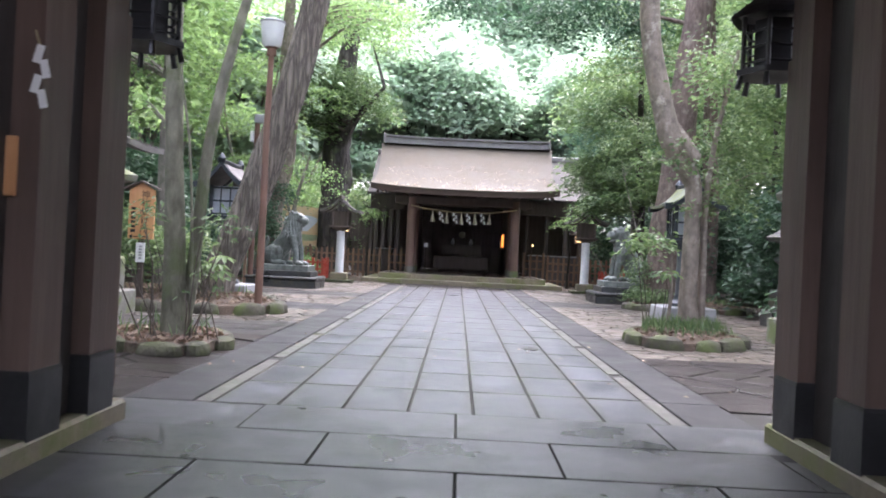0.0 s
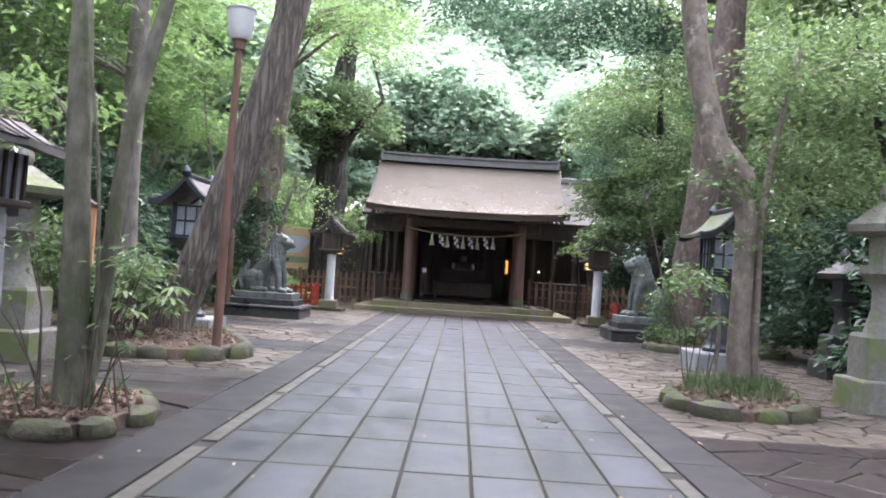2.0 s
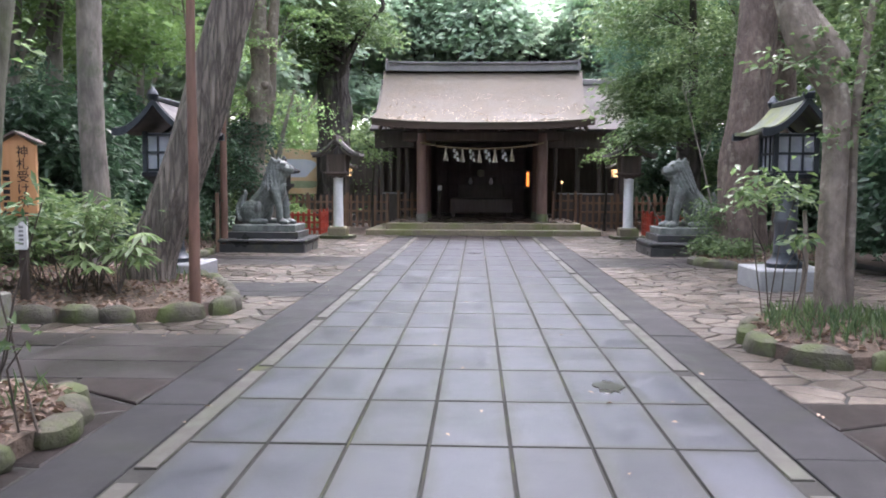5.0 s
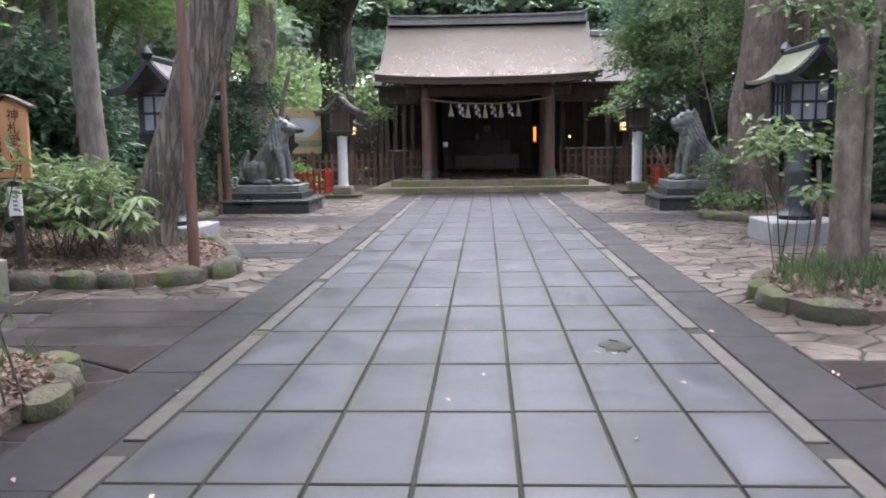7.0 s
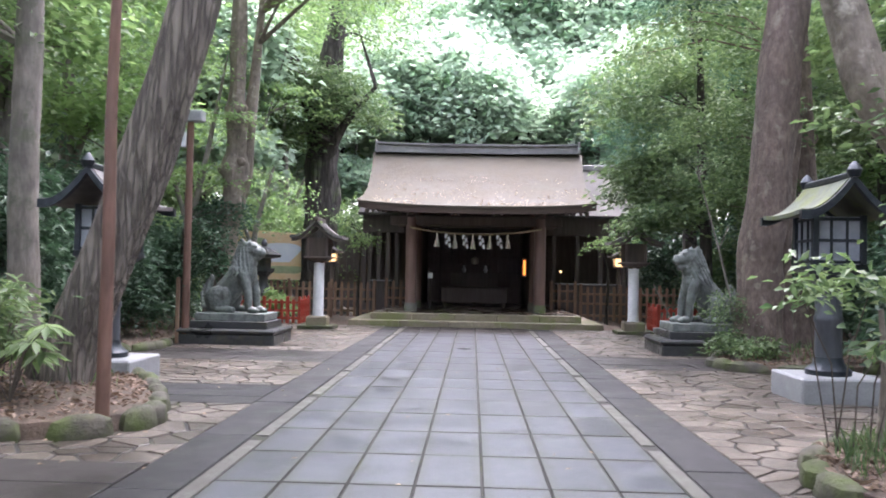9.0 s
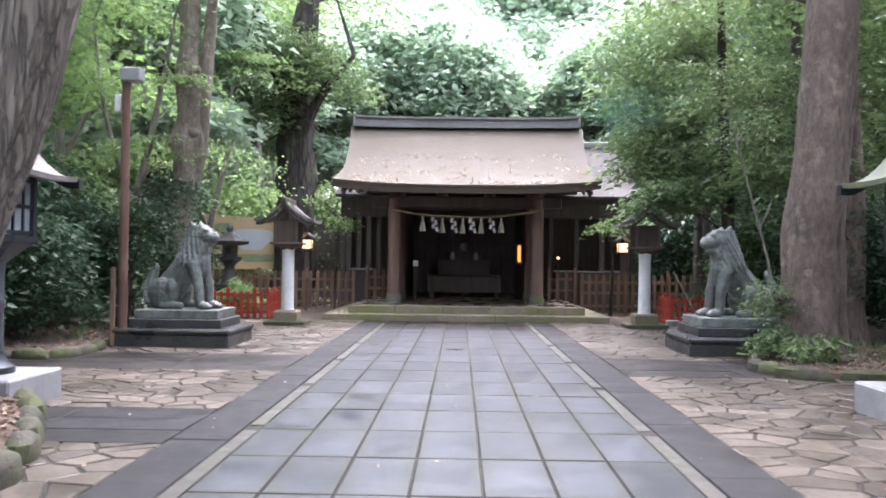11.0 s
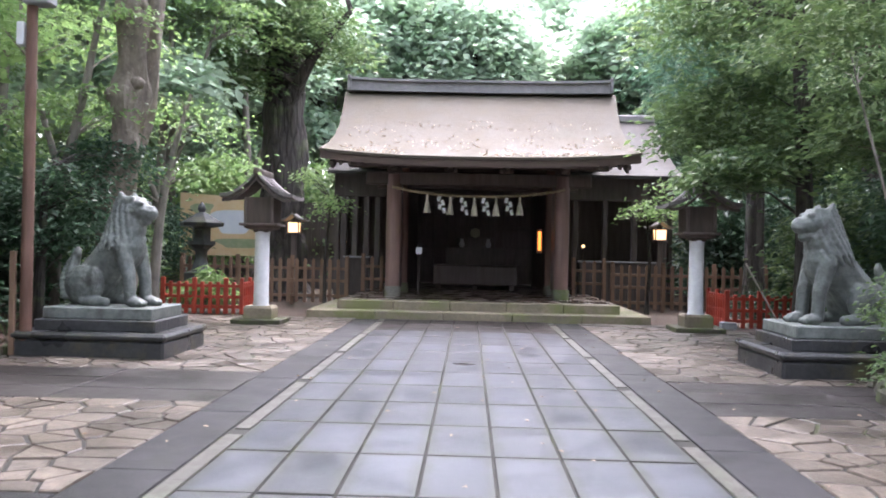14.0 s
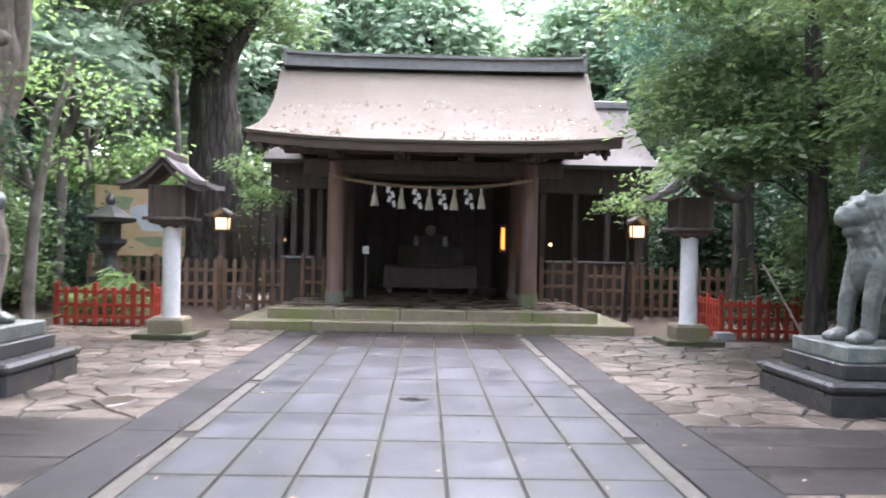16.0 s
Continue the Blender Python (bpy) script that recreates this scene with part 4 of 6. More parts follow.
def post_lantern(x, y, turn=0.0):
    t = thing("post_lantern", "roofed wooden lantern on a white round post, mossy stone foot", "lantern", (x, y, 0), turn, "white-post lanterns")
    part("base_slab", Geo().box(-0.44, 0.44, -0.40, 0.40, -0.04, 0.085, 0.015), MOSSROCK, t, "mossy base slab")
    part("plinth", Geo().square([(0.25, 0.08), (0.25, 0.27), (0.22, 0.31)]), STEP, t, "yellow-green mossy plinth")
    part("post", Geo().lathe([(0.15, 0.30), (0.135, 0.36), (0.128, 1.5), (0.135, 1.64)], 20), WHITEPOST, t, smooth=True)
    part("collar", Geo().square([(0.12, 1.62), (0.14, 1.66), (0.26, 1.69), (0.27, 1.74)]), OLDWOOD, t)
    b = part("lantern_box", Geo().square([(0.245, 1.74), (0.275, 2.24)]), OLDWOOD, t)
    for s in (-1, 1):
        part("frame_bar", Geo().box(s * 0.24 - 0.025, s * 0.24 + 0.025, -0.30, -0.25, 1.74, 2.24, 0.006), INNERWOOD, b)
        part("frame_bar", Geo().box(s * 0.24 - 0.025, s * 0.24 + 0.025, 0.25, 0.30, 1.74, 2.24, 0.006), INNERWOOD, b)
    part("sill", Geo().box(-0.34, 0.34, -0.34, 0.34, 1.735, 1.78, 0.008), INNERWOOD, b)
    r = part("roof", curved_roof(0.64, 0.52, 2.20, 0.46, 0.06), surface_old_roof, t, "grey weathered shingle roof", True)
    part("barge_board", Geo().sheet([[(0.60 * u, yy, 2.135 + 0.44 * (1 - abs(u)) ** 1.6 + 0.06 * abs(u) ** 3) for u in np.linspace(-1, 1, 11)] for yy in (-0.5, -0.46)], 0.05), OLDWOOD, r)
    part("ridge_cap", Geo().box(-0.05, 0.05, -0.56, 0.56, 2.62, 2.74, 0.02), OLDWOOD, r)
    for k in range(6):
        part("batten", Geo().sheet([[(0.645 * u, yy, 2.225 + 0.46 * (1 - abs(u)) ** 1.6 + 0.06 * abs(u) ** 3) for u in np.linspace(-1, 1, 11)] for yy in (-0.5 + 0.2 * k - 0.018, -0.5 + 0.2 * k + 0.018)], 0.02), surface_old_roof, r)
    return t


surface_old_roof = surface("grey_weathered_shingle", (0.10, 0.09, 0.085), (0.20, 0.185, 0.175), 10, (0.6, 0.8), 0.5, 50, (1, 0.3, 1), spread=0.06, grime=0.3)
post_lantern(-3.69, 25.98)
post_lantern(4.14, 26.28, 0)

# small lit lanterns by the fences
for x, y in ((-4.32, 31.6), (4.69, 31.6)):
    t = thing("lit_lantern", "small roofed lantern glowing yellow on a dark post", "lantern", (x, y, 0), group="small lit lanterns")
    part("post", Geo().box(-0.06, 0.06, -0.06, 0.06, 0, 1.7, 0.01), INNERWOOD, t)
    part("glass", Geo().square([(0.115, 1.74), (0.13, 1.98)]), GLOW_WARM, t, "glowing paper pane")
    part("base", Geo().box(-0.17, 0.17, -0.17, 0.17, 1.69, 1.74, 0.01), INNERWOOD, t)
    for sx in (-1, 1):
        for sy in (-1, 1):
            part("corner_bar", Geo().box(sx * 0.135 - 0.014, sx * 0.135 + 0.014, sy * 0.135 - 0.014, sy * 0.135 + 0.014, 1.74, 2.0), INNERWOOD, t)
    part("roof", curved_roof(0.34, 0.28, 1.99, 0.2, 0.035), surface_old_roof, t, "grey shingle roof", True)

# ---- map board ----
board = thing("map_board", "large tan painted map board on posts behind the fence", "notice board", (-6.75, 34.3, 0))
part("panel", Geo().add([(-1.4, 0, 1.1), (1.4, 0, 1.1), (1.4, 0, 2.68), (-1.4, 0, 2.86), (-1.4, 0.06, 1.1), (1.4, 0.06, 1.1), (1.4, 0.06, 2.68), (-1.4, 0.06, 2.86)],
                        [(0, 1, 2, 3), (5, 4, 7, 6), (0, 4, 5, 1), (1, 5, 6, 2), (2, 6, 7, 3), (3, 7, 4, 0)]), BOARD_TAN, board)
for cx, cz, rx, rz, mat_, nm in ((0.15, 2.05, 0.62, 0.42, BOARD_PALE, "pale_patch"), (0.35, 1.45, 0.7, 0.16, BOARD_GREEN, "green_patch"), (-0.75, 2.4, 0.3, 0.2, BOARD_GREEN, "green_patch")):
    ring = [(cx + rx * math.cos(a) * (1 + 0.25 * math.sin(3 * a + cx)), -0.006, cz + rz * math.sin(a) * (1 + 0.2 * math.cos(2 * a))) for a in np.linspace(0, 2 * math.pi, 24, endpoint=False)]
    part(nm, Geo().add(ring + [(x, -0.001, z) for x, y, z in ring], [tuple(range(24))] + [(i, (i + 1) % 24, (i + 1) % 24 + 24, i + 24) for i in range(24)]), mat_, board)
for x in (-1.3, 1.3):
    part("post", Geo().box(x - 0.06, x + 0.06, 0.06, 0.18, 0, 2.9, 0.01), OLDWOOD, board)


# ---- guardian statues on stepped plinths ----
def guardian(at, facing, mirror, open_mouth):
    """A seated lion-dog, one fused mesh; it looks along its own +x."""
    g = Geo()
    r = np.random.default_rng(5 if mirror else 3)
    B = g.ball

    def cap(a, b, ra, rb):
        a, b = Vector(a), Vector(b)
        for k in range(19):
            B(a.lerp(b, k / 18), ra + (rb - ra) * k / 18, 10, 7)

    cap((-0.34, 0, 0.30), (0.02, 0, 0.70), 0.25, 0.24)
    cap((0.02, 0, 0.66), (0.18, 0, 1.00), 0.24, 0.215)
    B((0.20, 0, 0.76), (0.18, 0.21, 0.30), 12, 8)
    for s in (-1, 1):
        B((-0.32, s * 0.20, 0.26), (0.29, 0.13, 0.26), 12, 8)
        B((-0.16, s * 0.22, 0.30), (0.13, 0.10, 0.20), 10, 7)
        cap((-0.28, s * 0.24, 0.07), (0.03, s * 0.25, 0.055), 0.075, 0.065)
        cap((0.20, s * 0.155, 0.74), (0.31, s * 0.16, 0.38), 0.115, 0.085)
        cap((0.31, s * 0.16, 0.38), (0.33, s * 0.16, 0.09), 0.082, 0.078)
        B((0.40, s * 0.16, 0.06), (0.13, 0.095, 0.07), 10, 6)
        for k in (-1, 0, 1):
            B((0.50, s * 0.16 + 0.05 * k, 0.045), (0.05, 0.03, 0.045), 8, 5)
        cap((0.19, s * 0.115, 1.33), (0.14, s * 0.145, 1.425), 0.062, 0.032)
    B((0.25, 0, 1.23), (0.20, 0.175, 0.175), 14, 9)
    cap((0.34, 0, 1.20), (0.49, 0, 1.18), 0.125, 0.095)
    B((0.50, 0, 1.24), (0.055, 0.065, 0.045), 10, 6)
    cap((0.31, 0, 1.08), (0.44, 0, 1.04 if open_mouth else 1.09), 0.085, 0.06)
    for s in (-1, 1):
        B((0.37, s * 0.085, 1.305), (0.07, 0.05, 0.04), 8, 6)
    for row in range(5):
        for k in range(15):
            a = 0.75 + (2 * math.pi - 1.5) * (k + 0.5 * (row % 2)) / 14.5
            z = 1.36 - 0.125 * row
            rad = 0.155 + 0.022 * row
            cx = 0.20 - 0.025 * row
            top = (cx + rad * math.cos(a), rad * math.sin(a) * 0.95, z)
            low = (cx - 0.03 + (rad + 0.045) * math.cos(a + 0.12), (rad + 0.045) * math.sin(a + 0.12), z - 0.15)
            for q in range(6):
                f = q / 5
                B([top[c] + (low[c] - top[c]) * f for c in range(3)], 0.034 * (1 - 0.6 * f) + 0.010 * r.random(), 7, 5)
    for k in range(9):
        t = k / 8
        B((-0.58 - 0.08 * math.sin(t * 3), 0, 0.10 + 0.56 * t), (0.105 * (1.2 - 0.8 * t), 0.16 * (1.1 - 0.7 * t), 0.095), 9, 6)
        for s in (-1, 1):
            B((-0.67 - 0.08 * math.sin(t * 3), s * 0.11 * (1 - t), 0.12 + 0.5 * t), 0.06 * (1.25 - 0.8 * t), 7, 5)
    me = g.mesh("guardian_lion_statue", BRONZE)
    ob = new("guardian_lion_statue", me)
    ob.matrix_world = pose(*at, 0, 0, facing)
    rm = ob.modifiers.new("fuse", "REMESH")
    rm.mode, rm.voxel_size, rm.use_smooth_shade = "VOXEL", 0.013, True
    sm = ob.modifiers.new("soften", "SMOOTH")
    sm.factor, sm.iterations = 0.5, 3
    tex = bpy.data.textures.new("curl", "CLOUDS")
    tex.noise_scale = 0.045
    dp = ob.modifiers.new("relief", "DISPLACE")
    dp.texture, dp.strength, dp.mid_level = tex, 0.013, 0.5
    return tagged(ob, "seated bronze guardian lion with curled mane on dark plinth" if not open_mouth else "open-mouthed seated bronze guardian lion with curled mane on plinth", "statue", "guardian lions")


def plinth(x0, x1, y0, y1, side):
    cx, cy, hx, hy = (x0 + x1) / 2, (y0 + y1) / 2, (x1 - x0) / 2, (y1 - y0) / 2
    t = thing("statue_plinth", "stepped dark stone plinth, green with moss at the foot", "plinth", (cx, cy, 0), group="statue plinths")
    part("foot", Geo().box(-hx, hx, -hy, hy, -0.05, 0.20, 0.03), BLACKSTONE, t)
    part("ledge", Geo().box(-hx - 0.03, hx + 0.03, -hy - 0.03, hy + 0.03, 0.20, 0.29, 0.03), BLACKSTONE, t)
    part("step", Geo().box(-hx + 0.17, hx - 0.17, -hy + 0.17, hy - 0.17, 0.29, 0.43, 0.012), BLACKSTONE, t)
    part("cap", Geo().box(-hx + 0.24, hx - 0.24, -hy + 0.24, hy - 0.24, 0.43, 0.575, 0.012), BRONZE, t, "grey-green cap slab")
    return t


plinth(-5.40, -3.57, 20.92, 22.45, -1)
plinth(3.58, 5.40, 20.62, 22.2, 1)
guardian((-4.48, 21.68, 0.57), -14, False, False)
guardian((4.48, 21.41, 0.57), 192, True, True)


# ---- bronze lanterns on square blocks ----
def bronze_lantern(x, y, roof_mat, label, size=1.0):
    t = thing("bronze_lantern", label, "lantern", (x, y, 0), group="dark metal lanterns", size=size)
    part("block", Geo().box(-0.5, 0.5, -0.5, 0.5, -0.05, 0.29, 0.02), GREYSTONE, t, "pale grey stone block")
    part("foot", Geo().lathe([(0.26, 0.29), (0.26, 0.35), (0.18, 0.42), (0.16, 0.5)], 16), DARKMETAL, t, smooth=True)
    part("post", Geo().lathe([(0.155, 0.48), (0.15, 0.9), (0.165, 0.92), (0.165, 0.98), (0.15, 1.0), (0.155, 1.35)], 16), POSTMETAL, t, smooth=True)
    part("tray", Geo().lathe([(0.16, 1.34), (0.3, 1.46), (0.42, 1.54), (0.42, 1.6)], 6, 0, 0, math.pi / 6), DARKMETAL, t)
    body = part("fire_box", Geo().square([(0.27, 1.6), (0.27, 2.16)]), SHOJI, t, "pale glazed fire box")
    for sx in (-1, 1):
        for sy in (-1, 1):
            part("corner_post", Geo().box(sx * 0.275 - 0.035, sx * 0.275 + 0.035, sy * 0.275 - 0.035, sy * 0.275 + 0.035, 1.6, 2.18, 0.006), DARKMETAL, body)
    for s in (-1, 1):
        for z in (1.63, 1.88, 2.13):
            part("bar", Geo().box(-0.26, 0.26, s * 0.283 - 0.012, s * 0.283 + 0.012, z - 0.018, z + 0.018), DARKMETAL, body)
            part("bar", Geo().box(s * 0.283 - 0.012, s * 0.283 + 0.012, -0.26, 0.26, z - 0.018, z + 0.018), DARKMETAL, body)
        for k in (-0.09, 0.09):
            part("bar", Geo().box(k - 0.012, k + 0.012, s * 0.286 - 0.01, s * 0.286 + 0.01, 1.62, 2.15), DARKMETAL, body)
            part("bar", Geo().box(s * 0.286 - 0.01, s * 0.286 + 0.01, k - 0.012, k + 0.012, 1.62, 2.15), DARKMETAL, body)
    r = part("roof", curved_roof(0.57, 0.62, 2.14, 0.47, 0.05, 17, 1.75, 0.05), roof_mat, t, "curved gabled metal roof", True)
    part("roof_rim", Geo().sheet([[(0.585 * u, yy, 2.15 + 0.47 * (1 - abs(u)) ** 1.75 + 0.05 * abs(u) ** 3) for u in np.linspace(-1, 1, 17)] for yy in (-0.68, -0.60)], 0.10), DARKMETAL, r)
    part("roof_rim", Geo().sheet([[(0.585 * u, yy, 2.15 + 0.47 * (1 - abs(u)) ** 1.75 + 0.05 * abs(u) ** 3) for u in np.linspace(-1, 1, 17)] for yy in (0.60, 0.68)], 0.10), DARKMETAL, r)
    part("ridge", Geo().box(-0.05, 0.05, -0.68, 0.68, 2.56, 2.65, 0.02), DARKMETAL, r)
    for s in (-1, 1):
        part("ridge_ornament", Geo().lathe([(0.06, 2.58), (0.085, 2.66), (0.05, 2.72), (0.015, 2.76)], 10, 0, s * 0.66), DARKMETAL, r, smooth=True)
    return t


bronze_lantern(-4.43, 15.75, surface_old_roof, "dark bronze lantern with a curved roof, standing under leaning trees")
bronze_lantern(4.40, 15.6, GREENROOF, "dark bronze lantern with a mossy green roof on a grey block")


# ---- stone lanterns ----
def stone_lantern(x, y, label, size=1.0, stone=LANTSTONE):
    t = thing("stone_lantern", label, "stone lantern", (x, y, 0), group="mossy stone lanterns", size=size)
    part("base", Geo().square([(0.43, -0.05), (0.43, 0.32), (0.40, 0.34)]), stone, t)
    part("second_base", Geo().square([(0.30, 0.34), (0.30, 0.78), (0.27, 0.82)]), stone, t)
    part("shaft", Geo().lathe([(0.24, 0.82), (0.19, 0.95), (0.14, 1.1), (0.14, 1.28), (0.2, 1.36)], 16), stone, t, smooth=True)
    part("tray", Geo().lathe([(0.2, 1.36), (0.34, 1.46), (0.34, 1.55)], 6), stone, t)
    f = part("fire_box", Geo().lathe([(0.22, 1.55), (0.22, 1.86)], 6), stone, t)
    # dark panel on the solid box stands for the shaded hollow
    part("opening", Geo().box(-0.07, 0.07, -0.20, -0.185, 1.62, 1.8), BLACKWOOD, f)
    part("cap", Geo().lathe([(0.24, 1.86), (0.52, 1.90), (0.55, 1.98), (0.38, 2.06), (0.16, 2.2), (0.08, 2.24)], 6), stone, t)
    part("finial", Geo().lathe([(0.06, 2.23), (0.10, 2.30), (0.09, 2.38), (0.02, 2.48)], 12), stone, t, smooth=True)
    return t


stone_lantern(-5.1, 11.45, "mossy stone lantern with tiered base beside the court")
tall = stone_lantern(5.08, 11.75, "mossy stone lantern with a broad cap beside the court")
tall.matrix_world = tall.matrix_world @ Matrix.Diagonal((0.86, 0.86, 1.1, 1))
stone_lantern(-6.05, 29.8, "dark weathered stone lantern before the map board", 0.95, BLACKSTONE)
# black stone puts the trees' shade into this lantern's colour
stone_lantern(6.3, 15.4, "weathered stone lantern, the shade of the trees put into its colour", 0.85, BLACKSTONE)

# wooden lantern on an engraved stone pillar
t = thing("pillar_lantern", "roofed wooden lantern on a square grey inscribed stone pillar", "lantern", (-4.55, 9.6, 0))
part("foot", Geo().box(-0.34, 0.34, -0.34, 0.34, -0.05, 0.08, 0.02), MOSSROCK, t)
p = part("pillar", Geo().square([(0.21, 0.08), (0.20, 1.58), (0.16, 1.66)]), GREYSTONE, t)
for k in range(7):
    part("inscription", Geo().box(-0.05, 0.05, -0.214, -0.205, 1.36 - 0.16 * k, 1.46 - 0.16 * k), LANTSTONE, p)
part("tray", Geo().box(-0.36, 0.36, -0.36, 0.36, 1.66, 1.73, 0.012), OLDWOOD, t)
b = part("lantern_box", Geo().square([(0.28, 1.73), (0.30, 2.18)]), SHOJI, t)
for s in (-1, 1):
    for k in (-0.27, -0.09, 0.09, 0.27):
        part("bar", Geo().box(k - 0.022, k + 0.022, s * 0.30 - 0.02, s * 0.30 + 0.02, 1.73, 2.18), OLDWOOD, b)
        part("bar", Geo().box(s * 0.30 - 0.02, s * 0.30 + 0.02, k - 0.022, k + 0.022, 1.73, 2.18), OLDWOOD, b)
r = part("roof", curved_roof(0.80, 0.62, 2.16, 0.40, 0.07, 13, 1.4, 0.05), surface_old_roof, t, "grey shingle roof", True)
part("ridge_cap", Geo().box(-0.06, 0.06, -0.66, 0.66, 2.52, 2.66, 0.02), OLDWOOD, r)
for k in range(6):
    part("batten", Geo().sheet([[(0.805 * u, yy, 2.19 + 0.40 * (1 - abs(u)) ** 1.4 + 0.05 * abs(u) ** 3) for u in np.linspace(-1, 1, 11)] for yy in (-0.6 + 0.24 * k - 0.02, -0.6 + 0.24 * k + 0.02)], 0.02), surface_old_roof, r)


# ---- near gate ----
def near_gate():
    g = thing("entrance_gate", "dark timber entrance gate with black-shod columns on stone sills", "gate", (0, 0, 0))
    for s, ex, ys, far in ((-1, -1.90, (3.72, 4.36), 4.72), (1, 2.05, (3.92, 4.72), 5.0)):
        part("sill_stone", Geo().box(*sorted((ex, ex + s * 0.62)), 0.6, far, -0.05, 0.12, 0.02), STEP, g, "pale worn sill stone")
        for y in (*ys, ys[0] - 2.4):
            x = ex + s * 0.17
            c = part("column", Geo().square([(0.15, 0.10), (0.15, 3.3)], x, y), GATEWOOD, g)
            part("shoe", Geo().square([(0.162, 0.10), (0.162, 0.42), (0.155, 0.44)], x, y), BLACKBAND, c, "black metal shoe")
        part("wall_panel", Geo().box(*sorted((ex + s * 0.16, ex + s * 0.22)), ys[0] - 2.3, ys[0] - 0.16, 0.12, 3.2), BLACKWOOD, g)
        part("wall_panel", Geo().box(*sorted((ex + s * 0.12, ex + s * 0.18)), ys[0] + 0.16, ys[1] - 0.16, 0.12, 3.2), BLACKWOOD, g)
        part("door_leaf", Geo().box(*sorted((ex + s * 0.03, ex + s * 0.10)), ys[1] + 0.16, ys[1] + 0.24, 0.2, 2.4, 0.01), GATEWOOD, g)
        part("outer_wall", Geo().box(*sorted((ex + s * 0.35, ex + s * 4.2)), ys[0] - 0.06, ys[0] + 0.06, 0, 3.1), BLACKWOOD, g)
    part("front_beam", Geo().box(-2.6, 2.8, 3.72, 3.98, 2.95, 3.3, 0.02), BLACKWOOD, g)
    part("rear_beam", Geo().box(-2.6, 2.8, 4.4, 4.66, 2.95, 3.3, 0.02), BLACKWOOD, g)
    part("outer_beam", Geo().box(-2.6, 2.8, 1.2, 1.5, 2.95, 3.3, 0.02), BLACKWOOD, g)
    # roof lies above the view; its eaves are lengthened to shade the near paving
    part("roof", Geo().sheet([[(x, y, z) for x in np.linspace(-3.6, 3.8, 5)] for y, z in ((-1.0, 3.5), (1.0, 4.2), (3.0, 5.2), (5.0, 4.25), (6.6, 3.65))], 0.14), ROOFEDGE, g, "unseen bark roof, drawn out over the court to shade it")
    return g


near_gate()


def hanging_lantern(x, y, z):
    t = thing("hanging_lantern", "black openwork metal lantern hanging under the entrance gate", "lantern", (x, y, z), group="hanging lanterns")
    part("roof", Geo().lathe([(0.27, 0.50), (0.30, 0.46), (0.22, 0.54), (0.06, 0.66), (0.03, 0.70)], 6), BLACKBAND, t)
    for k in range(6):
        a = math.pi / 3 * k
        x_, y_ = 0.2 * math.cos(a), 0.2 * math.sin(a)
        part("rib", Geo().tube([(x_ * 1.15, y_ * 1.15, 0.0), (x_, y_, 0.12), (x_, y_, 0.48)], [0.02, 0.016, 0.016], 6), BLACKBAND, t)
        for h in (0.17, 0.27, 0.37):
            b = a + math.pi / 3
            part("grille", Geo().tube([(x_, y_, h), (0.2 * math.cos(b), 0.2 * math.sin(b), h)], [0.010, 0.010], 5), BLACKBAND, t)
    part("floor_plate", Geo().lathe([(0.24, 0.09), (0.24, 0.13)], 6), BLACKBAND, t)
    part("core", Geo().lathe([(0.13, 0.13), (0.13, 0.46)], 6), BLACKBAND, t)
    part("chain", Geo().tube([(0, 0, 0.68), (0, 0, 3.3 - z)], [0.012, 0.012], 6), BLACKBAND, t)


hanging_lantern(-1.98, 4.95, 2.22)
hanging_lantern(2.08, 5.2, 2.26)
s = thing("paper_streamer", "white zigzag paper streamer hung on the entrance column", "streamer", (-1.90, 3.50, 1.60))
g = Geo()
for i in range(4):
    g.box(-0.018, 0.018, -0.003, 0.003, -0.085, 0, 0, Matrix.Translation((0.015 * (i % 2), -0.006 * i, 0.36 - 0.07 * i)) @ Matrix.Rotation(0.25 * (-1) ** i, 4, "Y"))
part("paper", g, PAPER, s)
part("string", Geo().tube([(0, 0, 0.34), (-0.06, 0.06, 0.44)], [0.006, 0.006], 5), STRAW, s)
s = thing("wooden_plate", "small tan wooden plate fixed to the entrance column", "sign", (-2.06, 3.54, 1.40))
part("plate", Geo().box(-0.05, 0.05, -0.012, 0.014, -0.14, 0.14, 0.004), SIGNWOOD, s)


# ---- sign, lamp pole and small posts ----
def lettering(text, size, m, parent, name="lettering"):
    cu = bpy.data.curves.new(name, "FONT")
    cu.body, cu.size, cu.align_x, cu.align_y, cu.extrude = text, size, "CENTER", "CENTER", 0.0015
    tmp = bpy.data.objects.new("tmp_text", cu)
    scene.collection.objects.link(tmp)
    me = bpy.data.meshes.new_from_object(tmp.evaluated_get(bpy.context.evaluated_depsgraph_get()))
    bpy.data.objects.remove(tmp)
    me.materials.clear()
    me.materials.append(INK)
    ob = part(name, me, None, parent)
    ob.matrix_basis = m
    return ob


